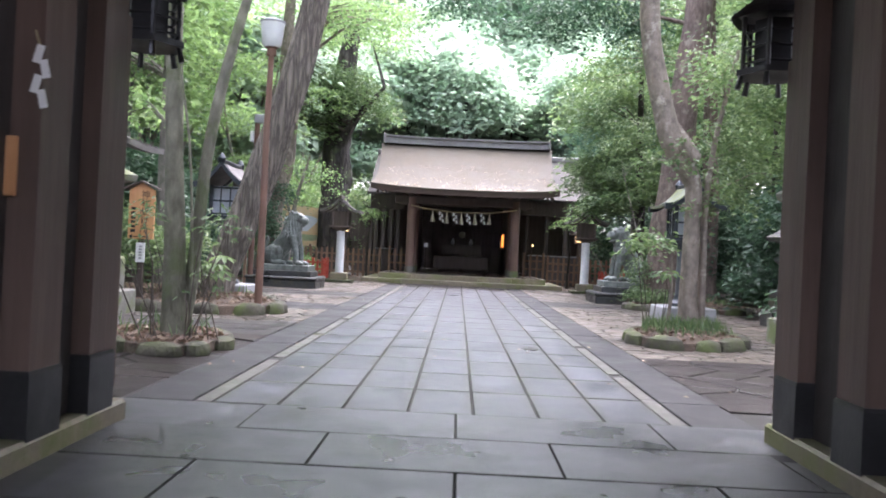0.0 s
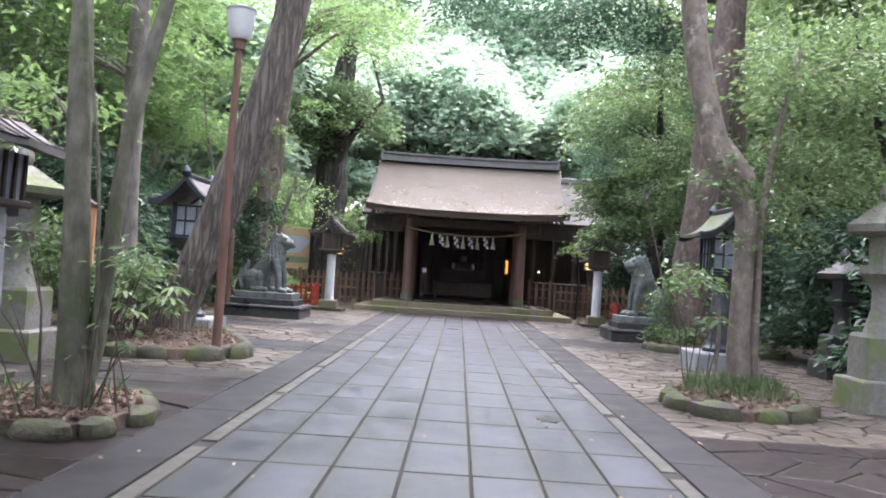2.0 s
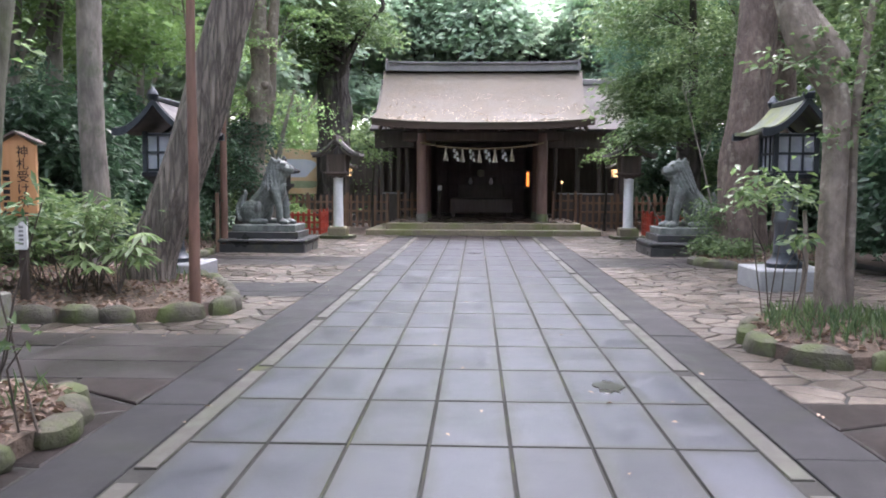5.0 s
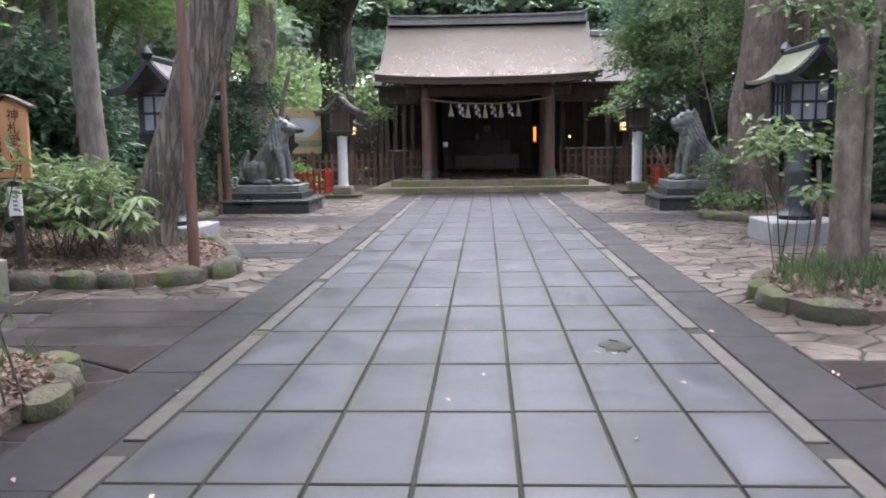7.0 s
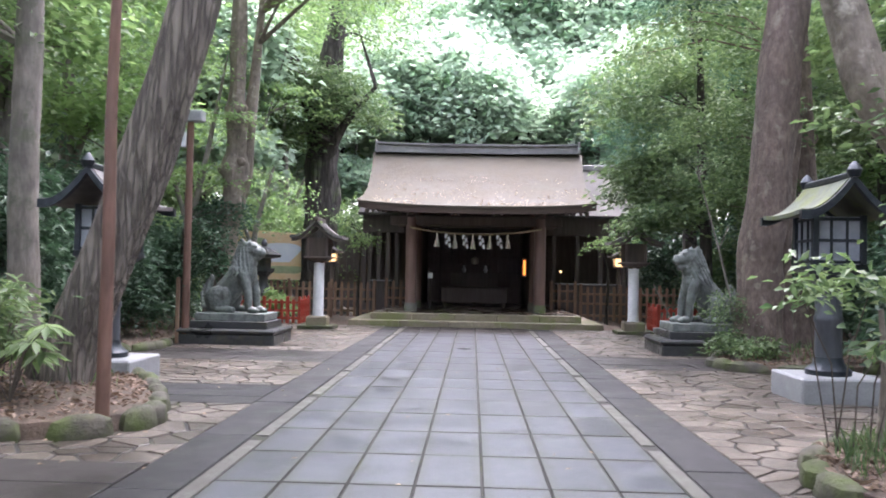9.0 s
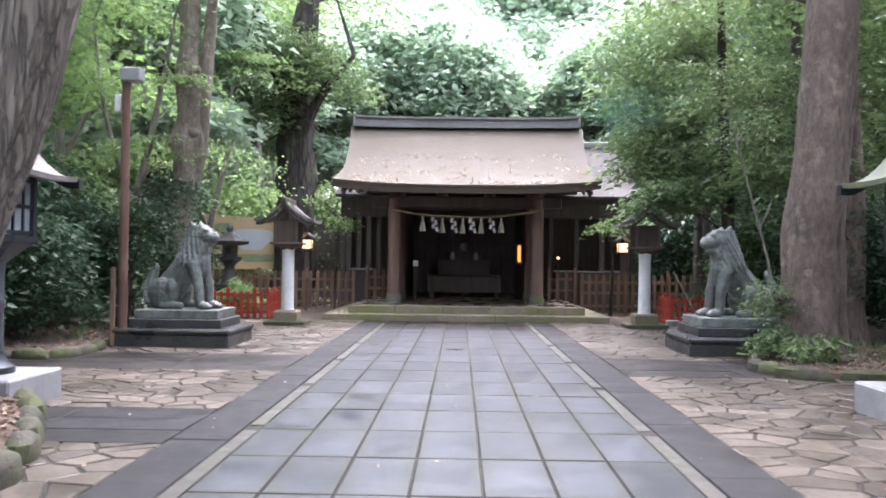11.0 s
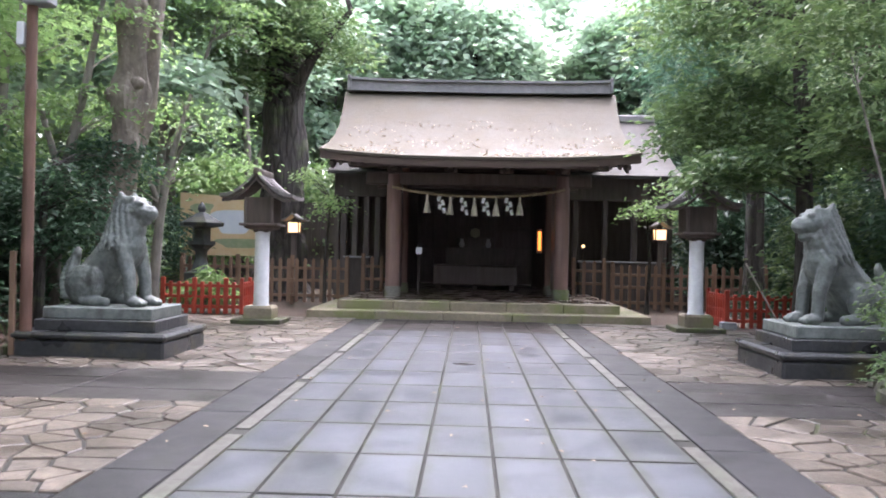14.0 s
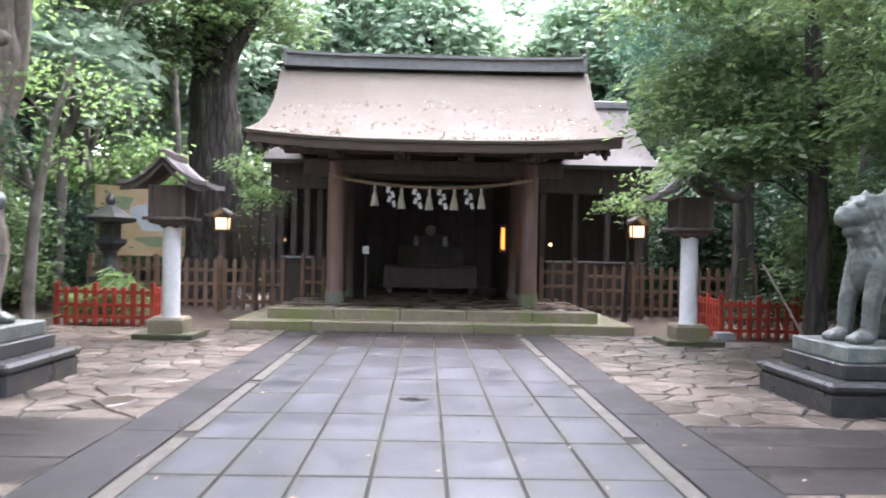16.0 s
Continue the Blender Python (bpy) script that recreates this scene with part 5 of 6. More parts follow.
s = thing("sign_post", "orange wooden signboard with black brushed characters and a little roof", "sign", (-4.84, 12.4, 0.12), 4)
face = part("board", Geo().box(-0.195, 0.195, -0.025, 0.025, 0.96, 1.72, 0.006), SIGNWOOD, s)
for k, ch in enumerate("神札受け所"):
    lettering(ch, 0.135, pose(0.055, -0.0285, 1.635 - 0.132 * k, 90, 0, 0), face)
for k in range(6):
    part("small_character", Geo().box(-0.155, -0.085, -0.0285, -0.024, 1.40 - 0.068 * k, 1.445 - 0.068 * k), INK, face)
part("arrow", Geo().box(-0.13, 0.10, -0.0285, -0.024, 0.985, 1.0).add([(-0.13, -0.0285, 1.03), (-0.13, -0.0285, 0.955), (-0.175, -0.0285, 0.9925), (-0.13, -0.0245, 1.03), (-0.13, -0.0245, 0.955), (-0.175, -0.0245, 0.9925)], [(0, 2, 1), (3, 4, 5), (0, 1, 4, 3), (1, 2, 5, 4), (2, 0, 3, 5)]), INK, face)
part("cap", Geo().sheet([[(0.26 * u, y, 1.86 - 0.12 * abs(u)) for u in (-1, -0.5, 0, 0.5, 1)] for y in (-0.09, 0.09)], 0.022), OLDWOOD, s)
part("gable", Geo().add([(-0.195, y, 1.71) for y in (-0.024, 0.024)] + [(0.195, y, 1.71) for y in (-0.024, 0.024)] + [(0, y, 1.83) for y in (-0.024, 0.024)], [(0, 2, 4), (1, 5, 3), (0, 1, 3, 2), (2, 3, 5, 4), (4, 5, 1, 0)]), SIGNWOOD, s)
part("stake", Geo().box(-0.045, 0.045, 0.025, 0.09, -0.12, 1.0, 0.008), OLDWOOD, s)
card = part("white_card", Geo().box(-0.065, 0.065, -0.01, 0.024, 0.60, 0.90), PAPER, s, "white paper card")
for k in range(5):
    part("small_character", Geo().box(-0.02, 0.03, -0.0125, -0.009, 0.83 - 0.045 * k, 0.855 - 0.045 * k), GREYSTONE, card)

s = thing("lamp_post", "thin rust-brown pole with a white lamp on top", "lamp post", (-3.0, 12.5, 0.1))
part("pole", Geo().tube([(0, 0, -0.1), (0.01, 0, 1.5), (0.0, 0, 2.6), (0.02, 0, 4.05)], [0.062, 0.055, 0.05, 0.042], 12), RUSTPOLE, s, smooth=True)
part("collar", Geo().lathe([(0.075, 3.92), (0.075, 4.02), (0.11, 4.05)], 14, 0.02, 0), RUSTPOLE, s, smooth=True)
part("shade", Geo().lathe([(0.11, 4.05), (0.15, 4.1), (0.185, 4.38), (0.19, 4.42), (0.05, 4.44)], 18, 0.02, 0), PLASTIC, s, "white lamp shade", True)
part("lid", Geo().lathe([(0.2, 4.42), (0.2, 4.45), (0.08, 4.50)], 18, 0.02, 0), GREYSTONE, s, smooth=True)

s = thing("speaker_pole", "brown timber pole with a grey floodlight and a white box", "pole", (-5.28, 21.0, 0))
part("pole", Geo().tube([(0, 0, 0), (0, 0, 4.2)], [0.075, 0.065], 10), RUSTPOLE, s, smooth=True)
part("floodlight", Geo().box(-0.06, 0.26, -0.14, 0.10, 4.2, 4.42, 0.02), GREYSTONE, s)
part("white_box", Geo().box(-0.16, -0.07, -0.07, 0.05, 3.72, 4.0, 0.01), PLASTIC, s)
part("stake", Geo().box(-0.16, -0.09, -0.10, -0.05, 0, 1.25, 0.008), FENCEWOOD, s, "short brown stake")


# ---- beds with mossy edging stones ----
def rock(r, sx, sy, sz):
    """A rounded, lumpy edging stone."""
    g = Geo().ball((0, 0, 0), 1.0, 9, 6)
    seed = Vector((r.random() * 50, r.random() * 50, r.random() * 50))
    g.v = [(x * sx * (1 + 0.28 * noise.noise(Vector((x, y, z)) * 1.3 + seed)), y * sy * (1 + 0.28 * noise.noise(Vector((y, z, x)) * 1.3 + seed)), max(-0.1, math.copysign(abs(z) ** 0.6, z) * sz)) for x, y, z in g.v]
    return g


def bed(label, outline, height, seed, stone=0.32, litter=900, grass=0):
    """A raised bed: soil mound, edging stones along the outline, dead leaves."""
    r = np.random.default_rng(seed)
    pts = np.array(outline, float)
    c = pts.mean(0)
    root = thing("planting_bed", label, "planting bed", (c[0], c[1], 0), group="planting beds")
    ring = []
    for a, b in zip(pts, np.roll(pts, -1, axis=0)):
        k = max(1, int(np.linalg.norm(b - a) / 0.12))
        ring += [a + (b - a) * i / k for i in range(k)]
    ring = np.array(ring) - c
    n = len(ring)
    g = Geo()
    for f, z in ((1.0, -0.03), (0.97, height * 0.75), (0.6, height * 1.1), (0.25, height * 1.35)):
        g.v += [(x * f, y * f, z + (0.03 * noise.noise(Vector((x * f * 3, y * f * 3, seed)))) * (f < 1)) for x, y in ring]
    for o in range(3):
        g.f += [(o * n + i, o * n + (i + 1) % n, (o + 1) * n + (i + 1) % n, (o + 1) * n + i) for i in range(n)]
    g.f.append(tuple(range(3 * n, 4 * n)))
    part("soil", g, SOIL, root, "leaf-strewn brown soil", True)
    walked, step = 0.0, stone
    for i in range(n):
        a, b = ring[i], ring[(i + 1) % n]
        walked += np.linalg.norm(b - a)
        if walked > step:
            walked, k = 0.0, r.uniform(0.8, 1.25)
            step = stone * k * 1.95
            ob = part("edging_stone", rock(r, stone * k, 0.13, height * r.uniform(0.85, 1.15)).mesh("edging_stone", MOSSROCK, True), None, root)
            d = ring[(i + 2) % n] - ring[i - 2]
            ob.matrix_basis = pose(a[0], a[1], 0.02, 0, 0, math.degrees(math.atan2(d[1], d[0])) + r.normal() * 5)
    f = np.sqrt(r.random(litter)) * 0.95
    i = r.integers(0, n, litter)
    p = ring[i] * f[:, None] + r.normal(size=(litter, 2)) * 0.03
    z = np.interp(f, [0, 0.25, 0.6, 0.97], [height * 1.35, height * 1.35, height * 1.1, height * 0.75]) + 0.012 + 0.02 * r.random(litter)
    a = r.uniform(0, 6.28, litter)
    k = 0.6 + 0.7 * r.random(litter)
    tagged(part("leaf_litter", leaf_mesh("leaf_litter", LEAF_DEAD, np.column_stack([p, z]), np.column_stack([np.cos(a), np.sin(a), r.normal(size=litter) * 0.3]), r.normal(size=(litter, 3)) * 0.6, 0.075 * k, 0.035 * k), None, root), kind="stuff")
    if grass:
        i = r.integers(0, n, grass)
        f = np.sqrt(r.random(grass)) * 0.8
        p = ring[i] * f[:, None]
        h = 0.10 + 0.16 * r.random(grass)
        d = np.column_stack([r.normal(size=(grass, 2)) * 0.35, np.ones(grass)])
        z = np.interp(f, [0, 0.6, 0.97], [height * 1.35, height * 1.1, height * 0.75])
        tagged(part("grass", leaf_mesh("grass", LEAF_MID, np.column_stack([p, z + h / 2]) , d, r.normal(size=(grass, 3)) * 2, h, 0.010), None, root), kind="stuff")
    return root


bed("mossy-edged planting bed strewn with dead leaves round a grey tree", [(-2.30, 8.35), (-2.34, 7.78), (-2.56, 7.45), (-3.1, 7.52), (-3.6, 7.9), (-3.7, 8.6), (-3.2, 9.1), (-2.62, 8.95)], 0.12, 31, 0.2, 1100, 60)
bed("mossy-edged planting bed with grass tufts round a crooked tree", [(2.55, 11.5), (2.48, 10.8), (2.64, 10.45), (2.98, 10.25), (3.45, 10.3), (3.95, 10.8), (4.05, 11.9), (3.6, 12.6), (2.9, 12.2)], 0.14, 32, 0.24, 900, 520)
bed("large planting bed with rough mossy boulders and dead leaves", [(-2.72, 12.9), (-2.95, 12.35), (-3.4, 12.08), (-4.2, 12.1), (-5.2, 11.95), (-6.6, 12.0), (-7.6, 13.5), (-7.4, 16.2), (-6.0, 17.2), (-4.9, 16.6), (-3.7, 15.2), (-3.0, 13.8)], 0.17, 33, 0.24, 3200, 80)
bed("low brown leaf-strewn bed at the foot of a big trunk", [(4.0, 19.0), (4.3, 18.3), (5.2, 18.2), (6.6, 18.5), (7.2, 20.0), (7.0, 21.4), (5.9, 21.6), (5.5, 20.4), (4.5, 20.2)], 0.13, 34, 0.28, 1500, 300)
bed("low leaf-strewn bed behind the statue", [(-5.4, 19.8), (-5.6, 19.2), (-7.4, 19.4), (-8.4, 21), (-8.4, 25), (-6.4, 26.4), (-5.5, 25.0), (-5.6, 22.0)], 0.12, 35, 0.3, 1200, 200)

# ---- near trees ----
# its last crown is added over the path, above view, to shade the paving
tree("slim mossy twin-stemmed tree in a mossy bed", (-2.72, 7.98, 0.08),
     [[(0, 0, -0.1, 0.16), (-0.03, 0, 0.45, 0.125), (-0.08, 0, 1.2, 0.102), (-0.13, 0.03, 2.1, 0.09), (-0.20, 0.05, 3.4, 0.075), (-0.3, 0.2, 5.4, 0.05), (-0.2, 0.3, 7.6, 0.025)],
      [(0.02, 0.04, 0.05, 0.08), (0.10, 0.06, 0.5, 0.072), (0.14, 0.08, 1.2, 0.066), (0.22, 0.1, 2.1, 0.060), (0.40, 0.15, 3.1, 0.055), (0.8, 0.3, 4.8, 0.04), (1.1, 0.4, 6.6, 0.02)],
      [(0.16, -0.05, 0.0, 0.018), (0.12, -0.05, 1.1, 0.016), (0.05, -0.05, 2.0, 0.014), (-0.12, -0.05, 3.1, 0.011), (-0.2, 0, 4.6, 0.009)]],
     [((0.0, 0.3, 6.9), (2.0, 1.9, 1.4), 90, 40, 0.32), ((-0.7, 0.5, 3.6), (1.1, 0.9, 0.5), 26, 34, 0.24), ((-0.9, 0.8, 2.5), (0.8, 0.6, 0.25), 14, 30, 0.2), ((2.1, 1.8, 6.4), (2.3, 2.3, 0.9), 110, 40, 0.34)], BARK_MOSSY, LEAF_LIGHT, 41, (0.10, 0.045), 14, 0.02, 16)
tree("leaning cedar trunk with furrowed bark rising from the boulder bed", (-4.17, 14.15, 0.12),
     [[(-0.06, 0, -0.15, 0.37), (0.05, 0, 0.33, 0.315), (0.24, 0, 0.85, 0.292), (0.51, 0, 1.56, 0.283), (0.80, 0, 2.38, 0.276), (1.15, 0, 3.56, 0.262), (1.47, 0.1, 5.1, 0.245), (2.0, 0.1, 8, 0.22), (2.2, 0.2, 11, 0.12)]],
     [((1.9, 0.6, 10.5), (2.6, 2.6, 2.6), 130, 40, 0.4), ((2.8, 3.2, 7.4), (1.8, 1.6, 0.8), 60, 40, 0.34)], BARK_CEDAR, LEAF_DARK, 42, (0.15, 0.06), 24, 0.06, 14, 0.10, 9)
tree("straight grey trunk behind the shrubs", (-5.85, 16.3, 0.1),
     [[(0.05, 0, -0.1, 0.26), (0.03, 0, 1.0, 0.21), (-0.02, 0, 2.5, 0.19), (-0.06, 0.1, 5, 0.17), (-0.1, 0.2, 9, 0.1)]],
     [((-0.1, 0.2, 8.6), (2.6, 2.4, 2.2), 110, 40, 0.4), ((-1.0, 0.3, 4.6), (1.2, 1.0, 0.7), 26, 32, 0.3)], BARK_GREY, LEAF_MID, 43, (0.13, 0.06), 14, 0.05, 14, 0.08)
# the second crown reaches across the path out of view, added as shade
tree("crooked grey-brown tree with an elbow in its trunk", (3.48, 11.85, 0.1),
     [[(0.0, 0, -0.1, 0.17), (-0.02, 0, 0.5, 0.130), (-0.03, 0, 1.2, 0.120), (-0.01, 0, 1.85, 0.120), (-0.05, 0, 2.2, 0.125), (-0.22, 0, 2.50, 0.15), (-0.42, 0, 2.9, 0.165), (-0.62, 0.05, 3.7, 0.15), (-0.78, 0.1, 5.0, 0.14), (-0.7, 0.3, 7.0, 0.08), (-0.6, 0.4, 9, 0.03)],
      [(0.2, 0.12, -0.1, 0.07), (0.19, 0.1, 0.8, 0.055), (0.18, 0.08, 1.8, 0.045), (0.28, 0.1, 2.8, 0.04), (0.6, 0.2, 4.2, 0.03)],
      [(-0.36, -0.1, -0.05, 0.03), (-0.30, -0.1, 0.6, 0.025), (-0.33, -0.1, 1.1, 0.02)],
      [(-0.40, -0.02, 2.95, 0.14), (-0.24, -0.05, 2.72, 0.145), (-0.10, -0.09, 2.52, 0.13), (-0.07, -0.10, 2.47, 0.09)]],
     [((-0.5, 0.4, 8.0), (2.4, 2.2, 1.8), 110, 40, 0.36), ((-2.3, 0.8, 6.6), (2.4, 2.6, 0.9), 110, 40, 0.34), ((0.9, 0.3, 2.7), (1.0, 0.8, 0.85), 60, 40, 0.2), ((0.7, 0.0, 3.7), (0.9, 0.7, 0.6), 36, 40, 0.22), ((0.35, -0.15, 1.9), (0.7, 0.5, 0.4), 12, 22, 0.15), ((-0.35, -0.2, 2.5), (0.45, 0.35, 0.4), 9, 22, 0.14), ((1.3, 0.6, 4.2), (1.3, 1.2, 0.9), 50, 40, 0.28)],
     BARK_PALE, LEAF_MID, 44, (0.095, 0.042), 18, 0.016, 24, 0.2)
tree("big red-brown trunk leaning beside the statue", (5.06, 19.85, 0.05),
     [[(0.02, 0, -0.1, 0.50), (0.0, 0, 0.5, 0.40), (-0.02, 0, 1.5, 0.37), (0.08, 0, 2.6, 0.36), (0.24, 0, 4.2, 0.36), (0.45, 0, 6.2, 0.35), (0.7, 0.1, 9, 0.26), (0.9, 0.2, 12, 0.12)],
      [(0.55, 0.35, -0.1, 0.20), (0.5, 0.35, 1.0, 0.16), (0.55, 0.4, 2.2, 0.13), (0.8, 0.5, 4.2, 0.09)]],
     [((0.7, 0.2, 11), (3.2, 3.0, 2.6), 150, 40, 0.45), ((-1.7, 1.6, 7.3), (1.9, 1.7, 0.9), 70, 40, 0.36), ((-4.4, 3.4, 8.4), (2.8, 2.3, 1.0), 90, 34, 0.36)], BARK_BROWN, LEAF_DARK, 45, (0.15, 0.065), 26, 0.07, 16, 0.22)
knobbly = tree("knobbly pale trunk with burls behind the statue", (-5.42, 23.7, 0),
     [[(0.05, 0, -0.1, 0.46), (0.06, 0, 1.2, 0.35), (0.0, 0, 2.1, 0.36), (0.10, 0, 2.55, 0.27), (0.20, 0, 3.2, 0.24), (0.20, 0, 3.7, 0.30), (0.24, 0, 4.1, 0.21), (0.26, 0, 4.9, 0.25), (0.24, 0, 5.4, 0.19), (0.22, 0, 6.8, 0.17), (0.3, 0, 10, 0.08)],
      [(0.2, 0.1, 2.5, 0.14), (0.42, 0.2, 3.5, 0.13), (0.5, 0.25, 5.2, 0.12), (0.7, 0.3, 8, 0.06)]],
     [((0.6, 0.2, 9.2), (3.2, 2.8, 1.9), 120, 42, 0.42), ((2.4, -0.6, 7.6), (1.8, 1.6, 0.9), 50, 40, 0.34)], BARK_PALE, LEAF_LIGHT, 46, (0.13, 0.06), 20, 0.05, 18, 0.5)
for x, z, k in ((-0.04, 2.42, 0.20), (0.30, 2.62, 0.15), (0.03, 3.62, 0.17), (0.36, 3.80, 0.13), (0.12, 4.82, 0.16), (0.38, 5.0, 0.12)):
    lump = Geo().ball((x, -0.10, z), (k, k * 0.9, k * 0.8), 12, 8)
    lump.v = [(a * (1 + 0.05 * noise.noise(Vector((a, b, c)) * 9)), b, c) for a, b, c in lump.v]
    part("burl", lump, BARK_PALE, knobbly, "rounded burl on the trunk", True)
tree("huge dark old trunk beside the gate roof", (-5.2, 34.0, 0),
     [[(0.0, 0, 0, 0.8), (0, 0, 2, 0.63), (0.02, 0, 4.5, 0.59), (0.05, 0, 6.5, 0.52), (0.2, 0, 8.2, 0.42), (0.6, 0, 11, 0.25)], [(0, 0, 6.6, 0.40), (-0.8, -0.1, 8.0, 0.28), (-1.6, -0.2, 10.4, 0.12)], [(0.2, -0.3, 5.2, 0.22), (0.9, -0.8, 6.4, 0.15), (2.0, -1.2, 7.6, 0.07)]],
     [((0.4, 0, 10.4), (3.6, 3.2, 2.4), 130, 40, 0.5), ((-0.1, -1.0, 7.6), (1.9, 1.2, 1.1), 80, 40, 0.34), ((1.2, -1.2, 6.8), (1.5, 1.3, 0.9), 60, 40, 0.32), ((-0.9, -0.9, 6.0), (1.1, 0.9, 0.9), 40, 40, 0.3)], BARK_DARK, LEAF_MID, 47, (0.17, 0.075), 22, 0.08, 18, 0.3, 7)

# young maples and saplings round the statues
tree("slender young tree with light layered leaves", (-5.05, 24.4, 0), [[(0, 0, 0, 0.09), (0.05, 0, 1.4, 0.08), (0.22, 0, 2.6, 0.06), (0.55, 0, 3.8, 0.03)], [(0.1, 0, 1.9, 0.05), (-0.35, 0.1, 3.0, 0.035), (-0.7, 0.2, 4.0, 0.015)]],
     [((0.3, 0, 3.2), (1.2, 1.0, 0.8), 26, 26, 0.22), ((0.2, -0.2, 2.5), (1.0, 0.7, 0.15), 12, 26, 0.22)], BARK_GREY, LEAF_LIGHT, 48, (0.085, 0.05), 10, 0.015, 14, 0.1)
tree("thin leaning sapling beside the statue plinth", (4.55, 19.9, 0.05), [[(0.1, 0, 0, 0.024), (0.05, 0, 0.8, 0.022), (-0.15, 0, 1.7, 0.018), (-0.45, 0, 2.8, 0.012), (-0.6, 0, 3.4, 0.006)], [(-0.2, 0, 1.85, 0.012), (-0.02, 0, 2.3, 0.007)]],
     [((0.0, -0.1, 0.75), (0.42, 0.35, 0.5), 22, 42, 0.14), ((-0.5, 0.1, 3.3), (0.6, 0.5, 0.4), 14, 34, 0.2)], BARK_GREY, LEAF_MID, 49, (0.075, 0.028), 8, 0.008, 8, 0, name="sapling", category="sapling", roots=False)
tree("dark evergreen with glossy layered foliage over the lantern", (5.6, 25.2, 0), [[(0, 0, 0, 0.16), (0.02, 0, 2, 0.14), (-0.1, 0, 4.5, 0.11), (-0.2, 0, 8, 0.05)]],
     [((-0.7, 1.4, 3.9), (1.7, 1.3, 1.3), 170, 32, 0.28), ((-0.9, 0.2, 2.8), (1.2, 0.9, 0.5), 50, 46, 0.22), ((-0.7, 1.5, 6.0), (1.9, 1.5, 1.5), 150, 34, 0.34), ((0.5, -0.6, 3.4), (1.2, 1.0, 1.0), 70, 32, 0.28)], BARK_DARK, LEAF_MID, 50, (0.165, 0.068), 12, 0.025, 26, 0.12)
tree("tall blue-green fir with drooping layered boughs", (6.6, 30.5, 0), [[(0, 0, 0, 0.22), (0, 0, 5, 0.18), (0, 0, 13, 0.05)]],
     [((-0.9, -0.4, 5.6), (2.0, 2.0, 1.1), 90, 60, 0.36), ((-0.5, -0.2, 7.6), (2.2, 2.1, 1.2), 90, 60, 0.38), ((-0.3, 0, 9.8), (1.9, 1.9, 1.4), 80, 56, 0.36)], BARK_DARK, LEAF_BLUE, 51, (0.13, 0.03), 12, 0.03, 26, 0.1)
tree("leafy branch-laden shrub tree over the side hall", (4.1, 30.2, 0), [[(0, 0, 0, 0.05), (0.05, 0, 1.2, 0.04), (-0.05, 0, 2.4, 0.02)]],
     [((0.1, -0.2, 2.35), (0.75, 0.5, 0.28), 20, 22, 0.18), ((0.6, 0, 2.9), (0.6, 0.5, 0.35), 12, 20, 0.2)], BARK_DARK, LEAF_LIGHT, 52, (0.11, 0.05), 8, 0.012, 8, 0.1)
tree("leafy young tree by the dark hall", (-3.3, 30.3, 0), [[(0, 0, 0, 0.04), (0.0, 0, 1.2, 0.035), (0.1, 0, 2.5, 0.015)]],
     [((0.15, -0.1, 2.3), (0.5, 0.35, 0.3), 14, 20, 0.17), ((-0.4, 0, 3.0), (0.5, 0.4, 0.25), 8, 18, 0.2)], BARK_DARK, LEAF_LIGHT, 53, (0.11, 0.05), 8, 0.012, 8, 0.1)

# layered boughs that hang over the court
tree("tall evergreen with broad layered boughs over the court", (7.0, 22.8, 0), [[(0, 0, -0.1, 0.26), (0.0, 0, 3, 0.22), (-0.2, 0, 7, 0.16), (-0.3, 0, 11, 0.07)]],
     [((-1.3, 0.6, 4.6), (1.9, 1.6, 0.9), 80, 34, 0.34), ((-1.9, 0.8, 6.6), (2.4, 2.0, 0.9), 90, 34, 0.36), ((-1.2, 0.4, 8.8), (2.6, 2.4, 1.1), 100, 34, 0.4), ((-0.9, 0.2, 3.2), (1.2, 1.0, 0.5), 40, 34, 0.28)], BARK_BROWN, LEAF_MID, 151, (0.15, 0.062), 14, 0.035, 26, 0.14, flat=0.16)
tree("green maple with flat layered sprays above the statue", (-6.3, 23.6, 0), [[(0, 0, -0.1, 0.11), (0.1, 0, 2, 0.09), (0.5, 0, 4.0, 0.06), (0.9, 0, 6.2, 0.02)], [(0.15, 0, 2.2, 0.06), (-0.5, 0.1, 4.2, 0.04), (-0.8, 0.2, 6.0, 0.015)]],
     [((0.3, 0, 3.4), (1.3, 1.0, 0.5), 34, 36, 0.26), ((0.4, 0, 4.6), (1.7, 1.3, 0.6), 44, 36, 0.28), ((-0.3, 0, 6.0), (1.7, 1.5, 0.8), 50, 36, 0.3)], BARK_GREY, LEAF_LIGHT, 152, (0.10, 0.052), 10, 0.02, 22, 0.1, flat=0.12)
tree("dense dark camellia behind the statue", (-6.0, 22.6, 0), [[(0, 0, -0.1, 0.09), (0.05, 0, 1.2, 0.07), (0.1, 0, 2.4, 0.04)]],
     [((0.2, 0.2, 1.7), (0.95, 0.8, 0.9), 90, 34, 0.2), ((0.5, 0.9, 2.5), (0.8, 0.7, 0.5), 40, 34, 0.2)], BARK_DARK, LEAF_DARK, 153, (0.11, 0.05), 10, 0.015, 16, 0.1)
